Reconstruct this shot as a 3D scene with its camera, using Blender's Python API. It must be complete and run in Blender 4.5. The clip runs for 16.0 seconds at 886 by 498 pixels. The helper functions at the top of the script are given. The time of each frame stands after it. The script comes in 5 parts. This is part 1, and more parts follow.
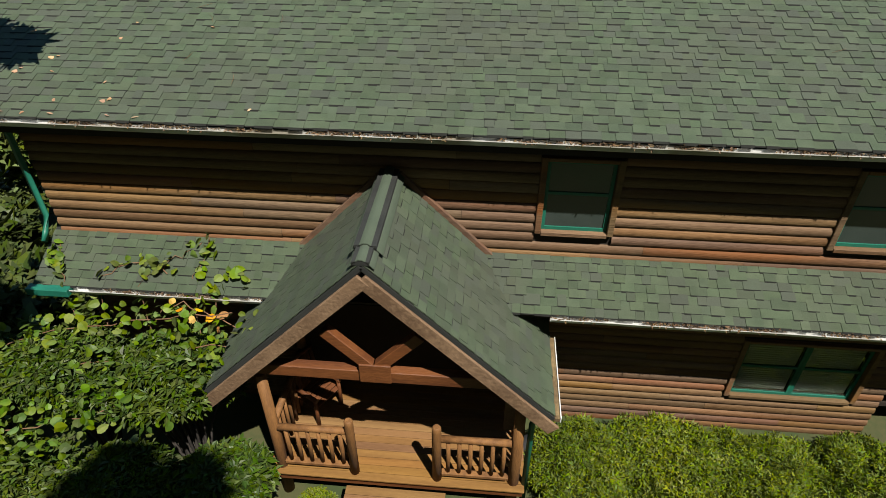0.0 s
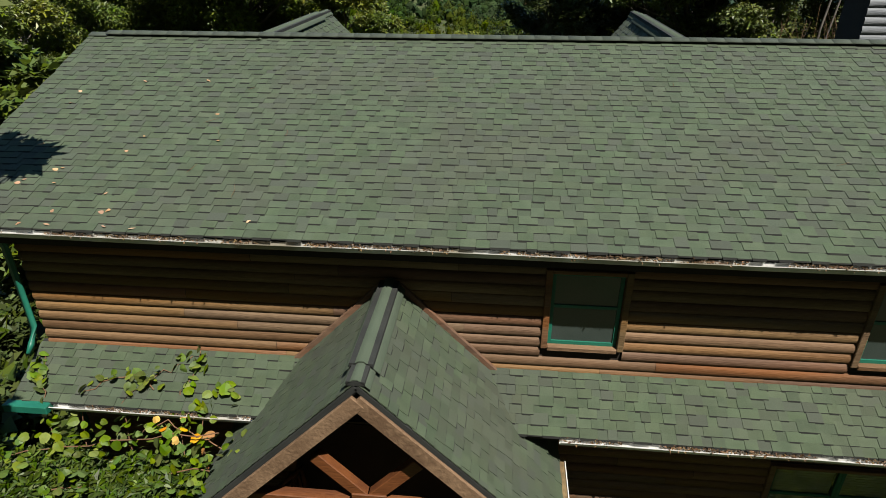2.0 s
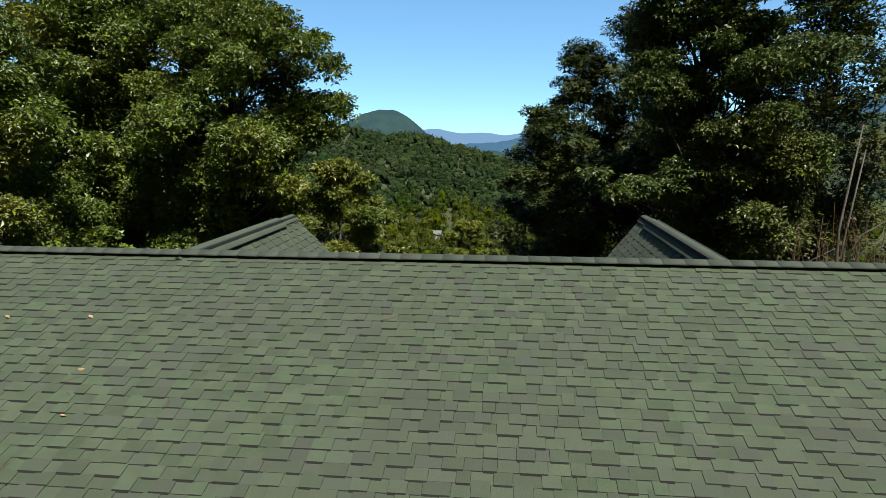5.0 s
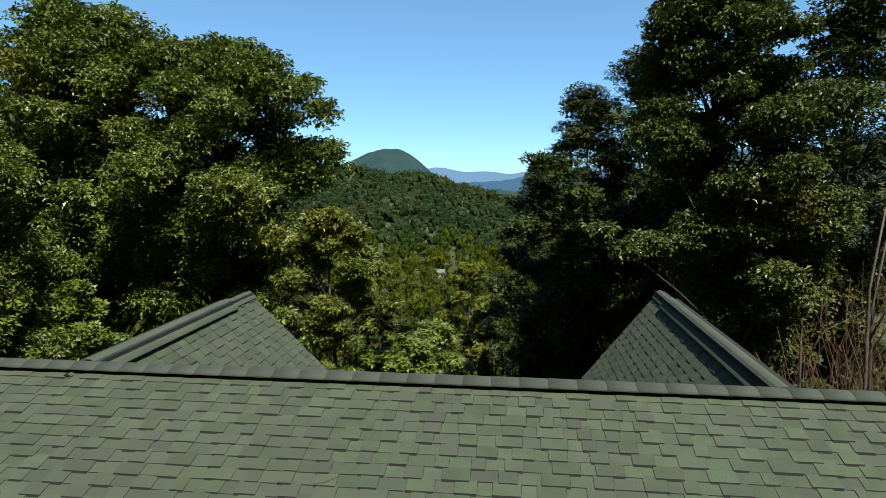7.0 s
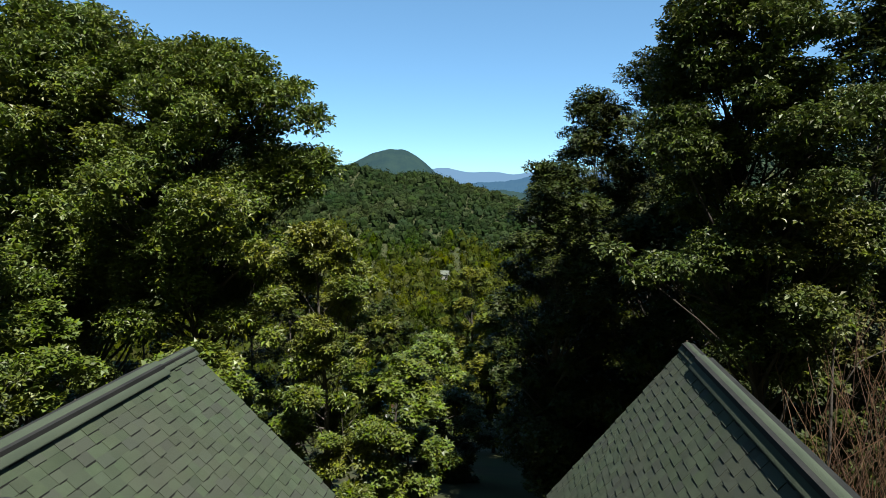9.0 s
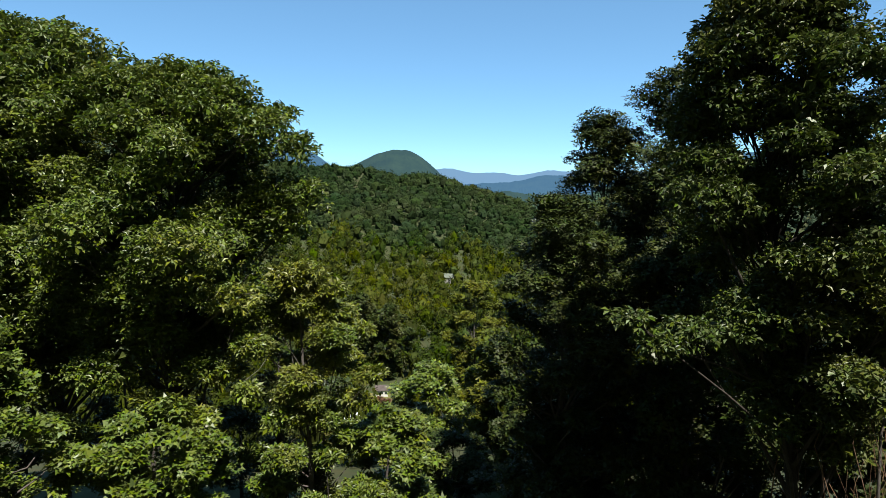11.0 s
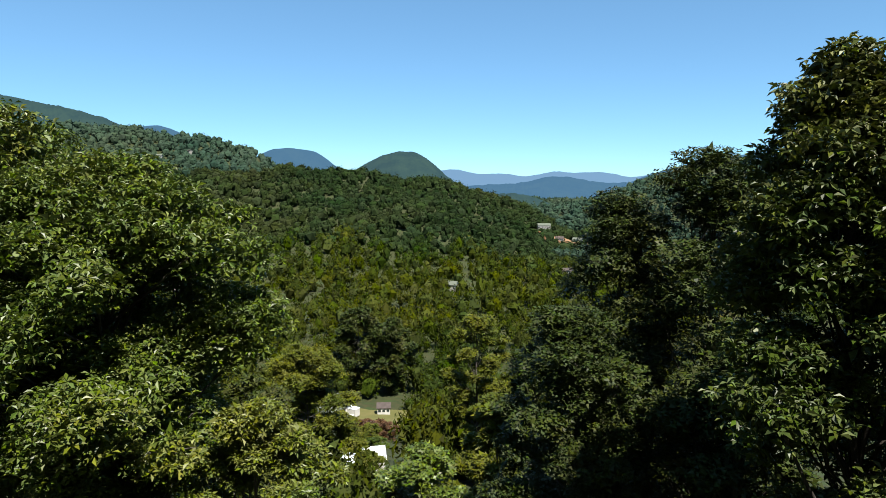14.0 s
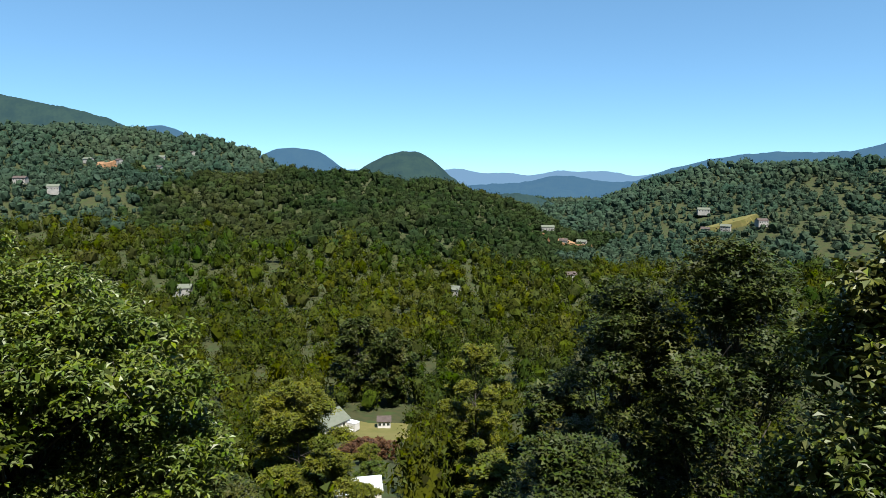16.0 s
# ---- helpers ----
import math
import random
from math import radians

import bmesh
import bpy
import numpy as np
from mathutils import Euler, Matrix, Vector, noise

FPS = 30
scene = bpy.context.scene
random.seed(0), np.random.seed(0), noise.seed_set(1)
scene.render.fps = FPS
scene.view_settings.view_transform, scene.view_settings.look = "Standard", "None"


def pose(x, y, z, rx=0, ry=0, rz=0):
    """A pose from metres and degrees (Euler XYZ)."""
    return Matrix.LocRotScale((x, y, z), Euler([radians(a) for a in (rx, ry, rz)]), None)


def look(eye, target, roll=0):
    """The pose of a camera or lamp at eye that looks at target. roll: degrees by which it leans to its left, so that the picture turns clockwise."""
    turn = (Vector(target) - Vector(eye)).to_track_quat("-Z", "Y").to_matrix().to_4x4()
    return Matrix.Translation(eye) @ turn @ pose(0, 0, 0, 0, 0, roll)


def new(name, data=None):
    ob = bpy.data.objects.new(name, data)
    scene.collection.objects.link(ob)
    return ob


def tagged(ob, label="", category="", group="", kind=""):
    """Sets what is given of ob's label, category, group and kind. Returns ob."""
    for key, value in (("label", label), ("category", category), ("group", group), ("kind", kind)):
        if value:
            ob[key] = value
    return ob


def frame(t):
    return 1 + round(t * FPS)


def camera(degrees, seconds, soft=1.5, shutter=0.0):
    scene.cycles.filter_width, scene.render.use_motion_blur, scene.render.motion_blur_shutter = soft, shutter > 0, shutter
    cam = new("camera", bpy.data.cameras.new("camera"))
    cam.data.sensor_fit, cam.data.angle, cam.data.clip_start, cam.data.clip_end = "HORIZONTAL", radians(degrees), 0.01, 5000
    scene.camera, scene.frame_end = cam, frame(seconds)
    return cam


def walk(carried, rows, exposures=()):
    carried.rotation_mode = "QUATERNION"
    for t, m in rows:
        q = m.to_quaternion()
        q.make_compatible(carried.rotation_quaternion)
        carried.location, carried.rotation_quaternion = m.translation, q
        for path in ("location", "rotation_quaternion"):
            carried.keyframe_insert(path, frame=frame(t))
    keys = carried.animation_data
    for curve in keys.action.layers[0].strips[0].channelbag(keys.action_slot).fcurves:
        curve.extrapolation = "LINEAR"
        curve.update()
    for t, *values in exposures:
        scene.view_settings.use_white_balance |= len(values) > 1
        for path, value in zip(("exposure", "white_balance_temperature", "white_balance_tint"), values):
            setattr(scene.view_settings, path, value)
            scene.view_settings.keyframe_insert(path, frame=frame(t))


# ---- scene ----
cam = camera(71.7, 16.0, soft=0.7)
METRES, EYE, TILT, LEAN, TURN = 23.5, 8.55, -36.6, 0.0, 5.1
ROWS = [
    (0.0, 0.0, 0.0, 0.0, 0.0, 0.0, -0.0),
    (0.5, -0.0001, -0.0003, 0.0004, 0.1, 2.21, -0.06),
    (1.0, -0.0002, 0.0004, -0.0005, 0.19, 4.5, -0.1),
    (1.5, 0.0004, 0.0045, 0.0014, 0.3, 6.92, -0.16),
    (2.0, 0.0015, 0.013, 0.007, 0.38, 9.58, -0.2),
    (2.5, 0.0035, 0.0264, 0.0148, 0.47, 12.77, -0.27),
    (3.0, 0.0063, 0.0429, 0.0262, 0.56, 15.81, -0.3),
    (3.5, 0.0101, 0.0623, 0.0393, 0.64, 18.56, -0.37),
    (4.0, 0.0145, 0.0828, 0.0538, 0.71, 21.16, -0.44),
    (4.5, 0.0191, 0.1022, 0.0708, 0.81, 23.72, -0.52),
    (5.0, 0.0237, 0.1198, 0.0894, 0.87, 26.16, -0.58),
    (7.5, 0.0438, 0.1925, 0.1758, 1.22, 29.7, -0.99),
    (8.0, 0.0472, 0.2072, 0.192, 1.3, 29.69, -1.07),
    (10.5, 0.0601, 0.2856, 0.316, 1.58, 29.71, -1.51),
    (11.0, 0.063, 0.2959, 0.3536, 1.64, 29.72, -1.62),
    (11.5, 0.0655, 0.3068, 0.3941, 1.7, 29.73, -1.73),
    (12.0, 0.0678, 0.3182, 0.4366, 1.75, 29.73, -1.78),
    (12.5, 0.0719, 0.3308, 0.4815, 1.86, 29.72, -1.87),
    (13.0, 0.0745, 0.3427, 0.5292, 1.92, 29.71, -1.91),
    (13.5, 0.0789, 0.3551, 0.5797, 2.0, 29.73, -1.97),
    (14.0, 0.0844, 0.3682, 0.6319, 2.04, 29.74, -2.0),
    (14.5, 0.091, 0.3821, 0.6858, 2.11, 29.74, -2.03),
    (15.0, 0.0984, 0.3952, 0.742, 2.22, 29.73, -2.05),
    (15.5, 0.106, 0.4073, 0.8003, 2.31, 29.66, -2.07),
    (16.0, 0.1143, 0.418, 0.8584, 2.38, 29.61, -2.14),
]
walk(cam, [(t, pose(0, 0, EYE, TILT, LEAN, TURN) @ pose(METRES * x, METRES * y, METRES * z, 90 + pitch, roll, yaw)) for t, x, y, z, yaw, pitch, roll in ROWS], exposures=[(0.0, 1.3), (16.0, 1.3)])

# ---- world and sun ----
SUN_DIR = Vector((0.33, -0.47, 1.0)).normalized()
world = bpy.data.worlds.new("sky")
scene.world = world
world.use_nodes = True
wn = world.node_tree.nodes
sky = wn.new("ShaderNodeTexSky")
sky.sky_type, sky.sun_disc = "NISHITA", False
sky.sun_elevation = math.asin(SUN_DIR.z)
sky.sun_rotation = math.atan2(SUN_DIR.x, SUN_DIR.y)
sky.altitude, sky.air_density, sky.dust_density, sky.ozone_density = 1000, 0.6, 0.1, 3.0
soften = wn.new("ShaderNodeGamma")
soften.inputs[1].default_value = 0.62
tint = wn.new("ShaderNodeMix")
tint.data_type, tint.blend_type = "RGBA", "MULTIPLY"
tint.inputs[0].default_value = 1.0
tint.inputs[7].default_value = (0.62, 0.98, 1.16, 1)
world.node_tree.links.new(sky.outputs[0], soften.inputs[0])
world.node_tree.links.new(soften.outputs[0], tint.inputs[6])
world.node_tree.links.new(tint.outputs[2], wn["Background"].inputs[0])
wn["Background"].inputs[1].default_value = 0.128
sun = new("sun", bpy.data.lights.new("sun", "SUN"))
sun.data.energy, sun.data.angle, sun.data.color = 5.0, radians(0.5), (1.0, 0.95, 0.87)
sun.matrix_world = look(SUN_DIR * 60, (0, 0, 0))


# ---- materials ----
def mat(name, c1, c2, scale=4.0, rough=0.8, bump=0.3, fine=60.0, island=0.0, piece=0.0, metal=0.0, stretch=(1, 1, 1), third=None, leaf=0.0, big=0.35, spec=0.3, odd=None):
    """Two colours mixed by noise at two scales, with bump; island and piece vary the brightness of joined and single pieces."""
    m = bpy.data.materials.new(name)
    m.use_nodes = True
    nt = m.node_tree
    n, link = nt.nodes, nt.links.new
    bs = n["Principled BSDF"]
    bs.inputs["Roughness"].default_value, bs.inputs["Metallic"].default_value = rough, metal
    bs.inputs["Specular IOR Level"].default_value = spec
    tc = n.new("ShaderNodeNewGeometry")
    mp = n.new("ShaderNodeMapping")
    mp.inputs["Scale"].default_value = stretch
    link(tc.outputs["Position"], mp.inputs[0])

    def nz(s, detail):
        t = n.new("ShaderNodeTexNoise")
        t.inputs["Scale"].default_value, t.inputs["Detail"].default_value = s, detail
        link(mp.outputs[0], t.inputs["Vector"])
        return t.outputs["Fac"]

    def mth(op, a, b):
        t = n.new("ShaderNodeMath")
        t.operation = op
        for i, v in enumerate((a, b)):
            if isinstance(v, (int, float)):
                t.inputs[i].default_value = v
            else:
                link(v, t.inputs[i])
        return t.outputs[0]

    def mixc(f, a, b):
        t = n.new("ShaderNodeMix")
        t.data_type = "RGBA"
        if isinstance(f, (int, float)):
            t.inputs[0].default_value = f
        else:
            link(f, t.inputs[0])
        for i, v in ((6, a), (7, b)):
            if isinstance(v, tuple):
                t.inputs[i].default_value = (*v, 1)
            else:
                link(v, t.inputs[i])
        return t.outputs[2]

    large, small = nz(scale, 3), nz(fine, 2)
    f = mth("ADD", mth("MULTIPLY", mth("SUBTRACT", large, 0.5), 3.0), 0.5)
    f = mth("ADD", f, mth("MULTIPLY", mth("SUBTRACT", small, 0.5), 1.6))
    cl = n.new("ShaderNodeClamp")
    link(f, cl.inputs[0])
    col = mixc(cl.outputs[0], c1, c2)
    if third:
        r = n.new("ShaderNodeMapRange")
        r.inputs[1].default_value, r.inputs[2].default_value = 0.52, 0.66
        link(nz(scale * big, 3), r.inputs[0])
        col = mixc(r.outputs[0], col, third)
    rnd = None
    if island:
        rnd, amp = tc.outputs["Random Per Island"], island
    if piece:
        rnd, amp = n.new("ShaderNodeObjectInfo").outputs["Random"], piece
    if odd:
        pick = n.new("ShaderNodeMapRange")
        pick.inputs[1].default_value, pick.inputs[2].default_value = 0.6, 1.0
        link(mth("FRACT", mth("MULTIPLY", rnd, 5.71), 0), pick.inputs[0])
        col = mixc(pick.outputs[0], col, odd)
    if rnd is not None:
        h = n.new("ShaderNodeHueSaturation")
        link(mth("ADD", mth("MULTIPLY", mth("SUBTRACT", rnd, 0.5), amp), 1.0), h.inputs["Value"])
        link(mth("ADD", mth("MULTIPLY", mth("SUBTRACT", mth("FRACT", mth("MULTIPLY", rnd, 7.3), 0), 0.5), amp * 0.06), 0.5), h.inputs["Hue"])
        link(mth("ADD", mth("MULTIPLY", mth("FRACT", mth("MULTIPLY", rnd, 13.7), 0), amp * 0.5), 1.0 - amp * 0.3), h.inputs["Saturation"])
        link(col, h.inputs["Color"])
        col = h.outputs[0]
    link(col, bs.inputs["Base Color"])
    if bump:
        b = n.new("ShaderNodeBump")
        b.inputs["Strength"].default_value, b.inputs["Distance"].default_value = bump, 0.02
        link(mth("ADD", small, large), b.inputs["Height"])
        link(b.outputs[0], bs.inputs["Normal"])
    if leaf:
        tr = n.new("ShaderNodeBsdfTranslucent")
        link(col, tr.inputs[0])
        mx = n.new("ShaderNodeMixShader")
        mx.inputs[0].default_value = leaf
        link(bs.outputs[0], mx.inputs[1])
        link(tr.outputs[0], mx.inputs[2])
        link(mx.outputs[0], n["Material Output"].inputs[0])
    return m


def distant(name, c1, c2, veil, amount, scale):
    """Far backdrop hill: forest mottling, with haze put in as a bluish glow."""
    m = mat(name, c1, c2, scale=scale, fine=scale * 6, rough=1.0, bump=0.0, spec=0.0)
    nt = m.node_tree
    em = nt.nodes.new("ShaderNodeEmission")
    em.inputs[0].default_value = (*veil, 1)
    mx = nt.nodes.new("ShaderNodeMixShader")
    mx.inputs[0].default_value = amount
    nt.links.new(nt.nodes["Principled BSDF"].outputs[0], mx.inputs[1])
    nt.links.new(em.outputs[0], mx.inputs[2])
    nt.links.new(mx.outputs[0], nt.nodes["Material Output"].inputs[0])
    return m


M_SHINGLE = mat("green_asphalt_shingle", (0.0300, 0.0425, 0.0232), (0.0385, 0.0520, 0.0292), 5.0, 0.9, 0.6, 90, island=0.30, third=(0.0350, 0.0418, 0.0266), big=0.1, odd=(0.0335, 0.0400, 0.0285))
M_SHINGLE_P = mat("green_asphalt_shingle_piece", (0.0300, 0.0425, 0.0232), (0.0385, 0.0520, 0.0292), 5.0, 0.9, 0.6, 90, piece=0.30, third=(0.0350, 0.0418, 0.0266), big=0.1, odd=(0.0335, 0.0400, 0.0285))
M_BUTT = mat("shingle_edge_and_shade", (0.0042, 0.0045, 0.0035), (0.0070, 0.0077, 0.0056), 3, 0.95, 0.2, 60)
M_CAP = mat("ridge_cap_shingle", (0.0290, 0.0365, 0.0262), (0.0400, 0.0480, 0.0350), 2, 0.9, 0.4, 90, island=0.25)
M_CAPGREEN = mat("green_ridge_cap", (0.0300, 0.0415, 0.0275), (0.0380, 0.0500, 0.0330), 1.5, 0.9, 0.4, 90)
M_ROOFBASE = mat("roof_underlay", (0.008, 0.009, 0.008), (0.014, 0.015, 0.013), 3, 0.95, 0.2)
M_LOG = mat("stained_log", (0.0640, 0.0335, 0.0140), (0.1130, 0.0650, 0.0300), 1.6, 0.75, 0.5, 30, piece=0.45, stretch=(0.25, 4, 4), third=(0.1080, 0.0480, 0.0140))
M_GREYLOG = mat("weathered_grey_log", (0.085, 0.092, 0.10), (0.14, 0.147, 0.155), 1.6, 0.8, 0.4, 22, piece=0.2, stretch=(0.25, 4, 4))
M_BEAM = mat("reddish_stained_beam", (0.0537, 0.0162, 0.0041), (0.0929, 0.0307, 0.0077), 2, 0.6, 0.3, 25, stretch=(0.4, 3, 3))
M_POST = mat("weathered_log_post", (0.0735, 0.0310, 0.0079), (0.1378, 0.0627, 0.0177), 2.5, 0.75, 0.4, 30, stretch=(3, 3, 0.4))
M_RAKE = mat("weathered_bargeboard", (0.075, 0.043, 0.022), (0.150, 0.094, 0.053), 2.5, 0.8, 0.5, 34, stretch=(0.6, 3, 0.6), third=(0.0768, 0.0456, 0.0264))
M_DECK = mat("deck_board", (0.0949, 0.0442, 0.0108), (0.1361, 0.0676, 0.0180), 1.6, 0.8, 0.3, 20, piece=0.25, stretch=(0.4, 5, 5))
# Also used on bare walls, where near black carries their shade.
M_SOFFIT = mat("dark_soffit_and_shade", (0.0101, 0.0067, 0.0045), (0.0151, 0.0101, 0.0067), 2, 0.9, 0.2)
M_GREEN = mat("green_trim_paint", (0.0064, 0.0704, 0.0464), (0.0088, 0.0896, 0.0576), 1.5, 0.45, 0.05, 20)
M_WHITE = mat("weathered_white_gutter", (0.3968, 0.3968, 0.3712), (0.5120, 0.5120, 0.4928), 2.5, 0.5, 0.1, 30, third=(0.2240, 0.2048, 0.1600))
M_GLASS = mat("window_glass", (0.02, 0.028, 0.025), (0.03, 0.038, 0.034), 1, 0.05, 0.0, spec=0.5)
M_CLEAR = mat("clear_window_glass", (0.75, 0.8, 0.78), (0.8, 0.85, 0.83), 1, 0.03, 0.0, spec=0.5)
M_CLEAR.node_tree.nodes["Principled BSDF"].inputs["Transmission Weight"].default_value = 1.0
M_BLIND = mat("pale_window_blind", (0.3, 0.29, 0.24), (0.36, 0.35, 0.3), 2, 0.6, 0.1)
M_GROUND = mat("leaf_litter_ground", (0.020, 0.030, 0.008), (0.036, 0.036, 0.012), 0.5, 0.95, 0.5, 8, third=(0.026, 0.042, 0.009))
M_BARK = mat("grey_bark", (0.0448, 0.0378, 0.0314), (0.0896, 0.0806, 0.0691), 3, 0.9, 0.8, 24, stretch=(2, 2, 0.5))
M_DARKBARK = mat("dark_furrowed_bark", (0.0200, 0.0165, 0.0135), (0.0480, 0.0410, 0.0340), 3, 0.9, 0.8, 24, stretch=(2, 2, 0.5))
M_OAK = mat("oak_leaf", (0.056, 0.086, 0.011), (0.092, 0.126, 0.015), 0.5, 0.42, 0.0, 6, island=0.7, leaf=0.2, third=(0.114, 0.126, 0.016), spec=0.3)
# Dark leaf carries the woods' shade in its colour; hickory is the lit copy.
M_DARK_SHADE_LEAF = mat("dark_green_shade_leaf", (0.0205, 0.0330, 0.0058), (0.0330, 0.0455, 0.0075), 0.4, 0.55, 0.0, 6, island=0.8, leaf=0.12, third=(0.0440, 0.0465, 0.0078), spec=0.15)
M_HICKORY = mat("hickory_leaf", (0.037, 0.058, 0.010), (0.060, 0.082, 0.013), 0.4, 0.42, 0.0, 6, island=0.8, leaf=0.14, third=(0.074, 0.086, 0.015), spec=0.25)
M_LIME = mat("bright_green_leaf", (0.0354, 0.0578, 0.0046), (0.0538, 0.0754, 0.0059), 0.5, 0.5, 0.0, 6, island=0.7, leaf=0.2, spec=0.22)
M_YELLOW = mat("yellowing_leaf", (0.0640, 0.0790, 0.0066), (0.0930, 0.0980, 0.0080), 0.3, 0.6, 0.0, 5, island=0.6, leaf=0.25, third=(0.0540, 0.0730, 0.0076), spec=0.15)
M_RUST = mat("rust_red_leaf", (0.0686, 0.0315, 0.0133), (0.0896, 0.0448, 0.0154), 0.3, 0.6, 0.0, 5, island=0.6, leaf=0.2)
M_JUNIPER = mat("juniper_spray", (0.0560, 0.0830, 0.0036), (0.0920, 0.1180, 0.0050), 1.2, 0.7, 0.0, 8, island=0.9, leaf=0.2, third=(0.1000, 0.1160, 0.0056), spec=0.05)
M_RHODO = mat("rhododendron_leaf", (0.0223, 0.0404, 0.0035), (0.0362, 0.0572, 0.0048), 0.8, 0.45, 0.0, 8, island=0.8, leaf=0.12, third=(0.0453, 0.0627, 0.0056), spec=0.14)
M_VINE = mat("vine_leaf", (0.0540, 0.0960, 0.0074), (0.0900, 0.1220, 0.0105), 1.5, 0.5, 0.0, 12, island=0.8, leaf=0.3, spec=0.2)
M_ORANGE = mat("orange_autumn_leaf", (0.35, 0.15, 0.015), (0.42, 0.24, 0.02), 4, 0.6, 0.0, 20, island=0.6, leaf=0.25)
M_TAN = mat("dry_tan_leaf", (0.2100, 0.1200, 0.0600), (0.3000, 0.1900, 0.1080), 8, 0.8, 0.1, 60, piece=0.4)
M_TWIG = mat("dry_vine_stem", (0.0750, 0.0400, 0.0200), (0.1150, 0.0700, 0.0400), 3, 0.9, 0.2, 30, island=0.4)
M_FOREST = mat("forest_crown", (0.0115, 0.0218, 0.0078), (0.0200, 0.0308, 0.0104), 0.012, 0.9, 0.0, 0.3, island=0.5, third=(0.0280, 0.0335, 0.0108), spec=0.0)
M_FOREST_WARM = mat("valley_crown", (0.0230, 0.0330, 0.0042), (0.0370, 0.0430, 0.0050), 0.02, 0.8, 0.0, 0.2, island=0.7, third=(0.0175, 0.0320, 0.0052), spec=0.0)


# ---- mesh helpers ----
def np_mesh(name, verts, faces, smooth=False):
    """A mesh from arrays: verts n x 3, faces m x k."""
    verts, faces = np.asarray(verts, np.float32), np.asarray(faces, np.int32)
    me = bpy.data.meshes.new(name)
    k = faces.shape[1]
    me.vertices.add(len(verts))
    me.vertices.foreach_set("co", verts.ravel())
    me.loops.add(faces.size)
    me.loops.foreach_set("vertex_index", faces.ravel())
    me.polygons.add(len(faces))
    me.polygons.foreach_set("loop_start", np.arange(0, faces.size, k, dtype=np.int32))
    if smooth:
        me.polygons.foreach_set("use_smooth", np.ones(len(faces), bool))
    me.update(calc_edges=True)
    if not smooth:
        me.shade_flat()
    return me


def part(name, shape, material, parent, label="", m=None):
    """Links a bmesh or mesh as one object under a thing or part."""
    if isinstance(shape, bmesh.types.BMesh):
        me = bpy.data.meshes.new(name)
        bmesh.ops.recalc_face_normals(shape, faces=shape.faces)
        shape.to_mesh(me)
        shape.free()
    else:
        me = shape
    if material and not me.materials:
        me.materials.append(material)
    ob = new(name, me)
    ob.parent = parent
    if m is not None:
        ob.matrix_basis = m
    if label:
        ob["label"] = label
    return ob


def thing(name, label, category, group="", kind="", at=(0, 0, 0)):
    ob = new(name)
    ob.empty_display_size = 0.3
    ob.location = at
    return tagged(ob, label, category, group, kind)


def add_box(bm, lo, hi, bevel=0.0, m=None):
    res = bmesh.ops.create_cube(bm, size=1)
    vs = res["verts"]
    lo, hi = Vector(lo), Vector(hi)
    for v in vs:
        v.co = Vector([lo[i] + (v.co[i] + 0.5) * (hi[i] - lo[i]) for i in range(3)])
    if bevel:
        es = list({e for v in vs for e in v.link_edges})
        r = bmesh.ops.bevel(bm, geom=es, offset=bevel, segments=1, affect="EDGES", profile=0.5)
        vs = list({v for f in r["faces"] for v in f.verts} | {v for v in vs if v.is_valid})
    if m is not None:
        bmesh.ops.transform(bm, matrix=m, verts=vs)
    return vs


def box(lo, hi, bevel=0.0, m=None):
    bm = bmesh.new()
    add_box(bm, lo, hi, bevel, m)
    return bm


def beam(a, b, w, h, bevel=0.01):
    """A squared timber from a to b, w thick across and h deep upwards."""
    a, b = Vector(a), Vector(b)
    d = b - a
    x = d.normalized()
    y = Vector((0, 0, 1)).cross(x)
    y = y.normalized() if y.length > 1e-4 else Vector((0, 1, 0))
    z = x.cross(y)
    m = Matrix((x, y, z)).transposed().to_4x4()
    m.translation = a
    return box((0, -w / 2, -h / 2), (d.length, w / 2, h / 2), bevel, m)


def tube_arrays(points, radii, sides=8):
    """Rings round a bent line: verts and quads."""
    vs, fs = [], []
    pts = [Vector(p) for p in points]
    for i, (p, r) in enumerate(zip(pts, radii)):
        d = (pts[min(i + 1, len(pts) - 1)] - pts[max(i - 1, 0)]).normalized()
        a = d.orthogonal().normalized() if abs(d.z) < 0.95 else Vector((1, 0, 0))
        a = (a - d * a.dot(d)).normalized()
        b = d.cross(a)
        for k in range(sides):
            t = 2 * math.pi * k / sides
            vs.append(p + (a * math.cos(t) + b * math.sin(t)) * r)
    for i in range(len(pts) - 1):
        for k in range(sides):
            k2 = (k + 1) % sides
            fs.append((i * sides + k, i * sides + k2, (i + 1) * sides + k2, (i + 1) * sides + k))
    return np.array([tuple(v) for v in vs]), np.array(fs)


def tube(points, radii, sides=8, cap=True):
    vs, fs = tube_arrays(points, radii, sides)
    bm = bmesh.new()
    bv = [bm.verts.new(v) for v in vs]
    for f in fs:
        bm.faces.new([bv[i] for i in f]).smooth = True
    if cap:
        bm.faces.new(bv[:sides][::-1])
        bm.faces.new(bv[-sides:])
    return bm


def join_arrays(chunks):
    vs, fs, off = [], [], 0
    for v, f in chunks:
        vs.append(v)
        fs.append(np.asarray(f) + off)
        off += len(v)
    return np.concatenate(vs), np.concatenate(fs)


# ---- terrain ----
CX, CY, CZ = 0.9, 20.1, 18.9
AXIS = radians(-8.2)


def sig(t):
    return 1 / (1 + np.exp(-t))


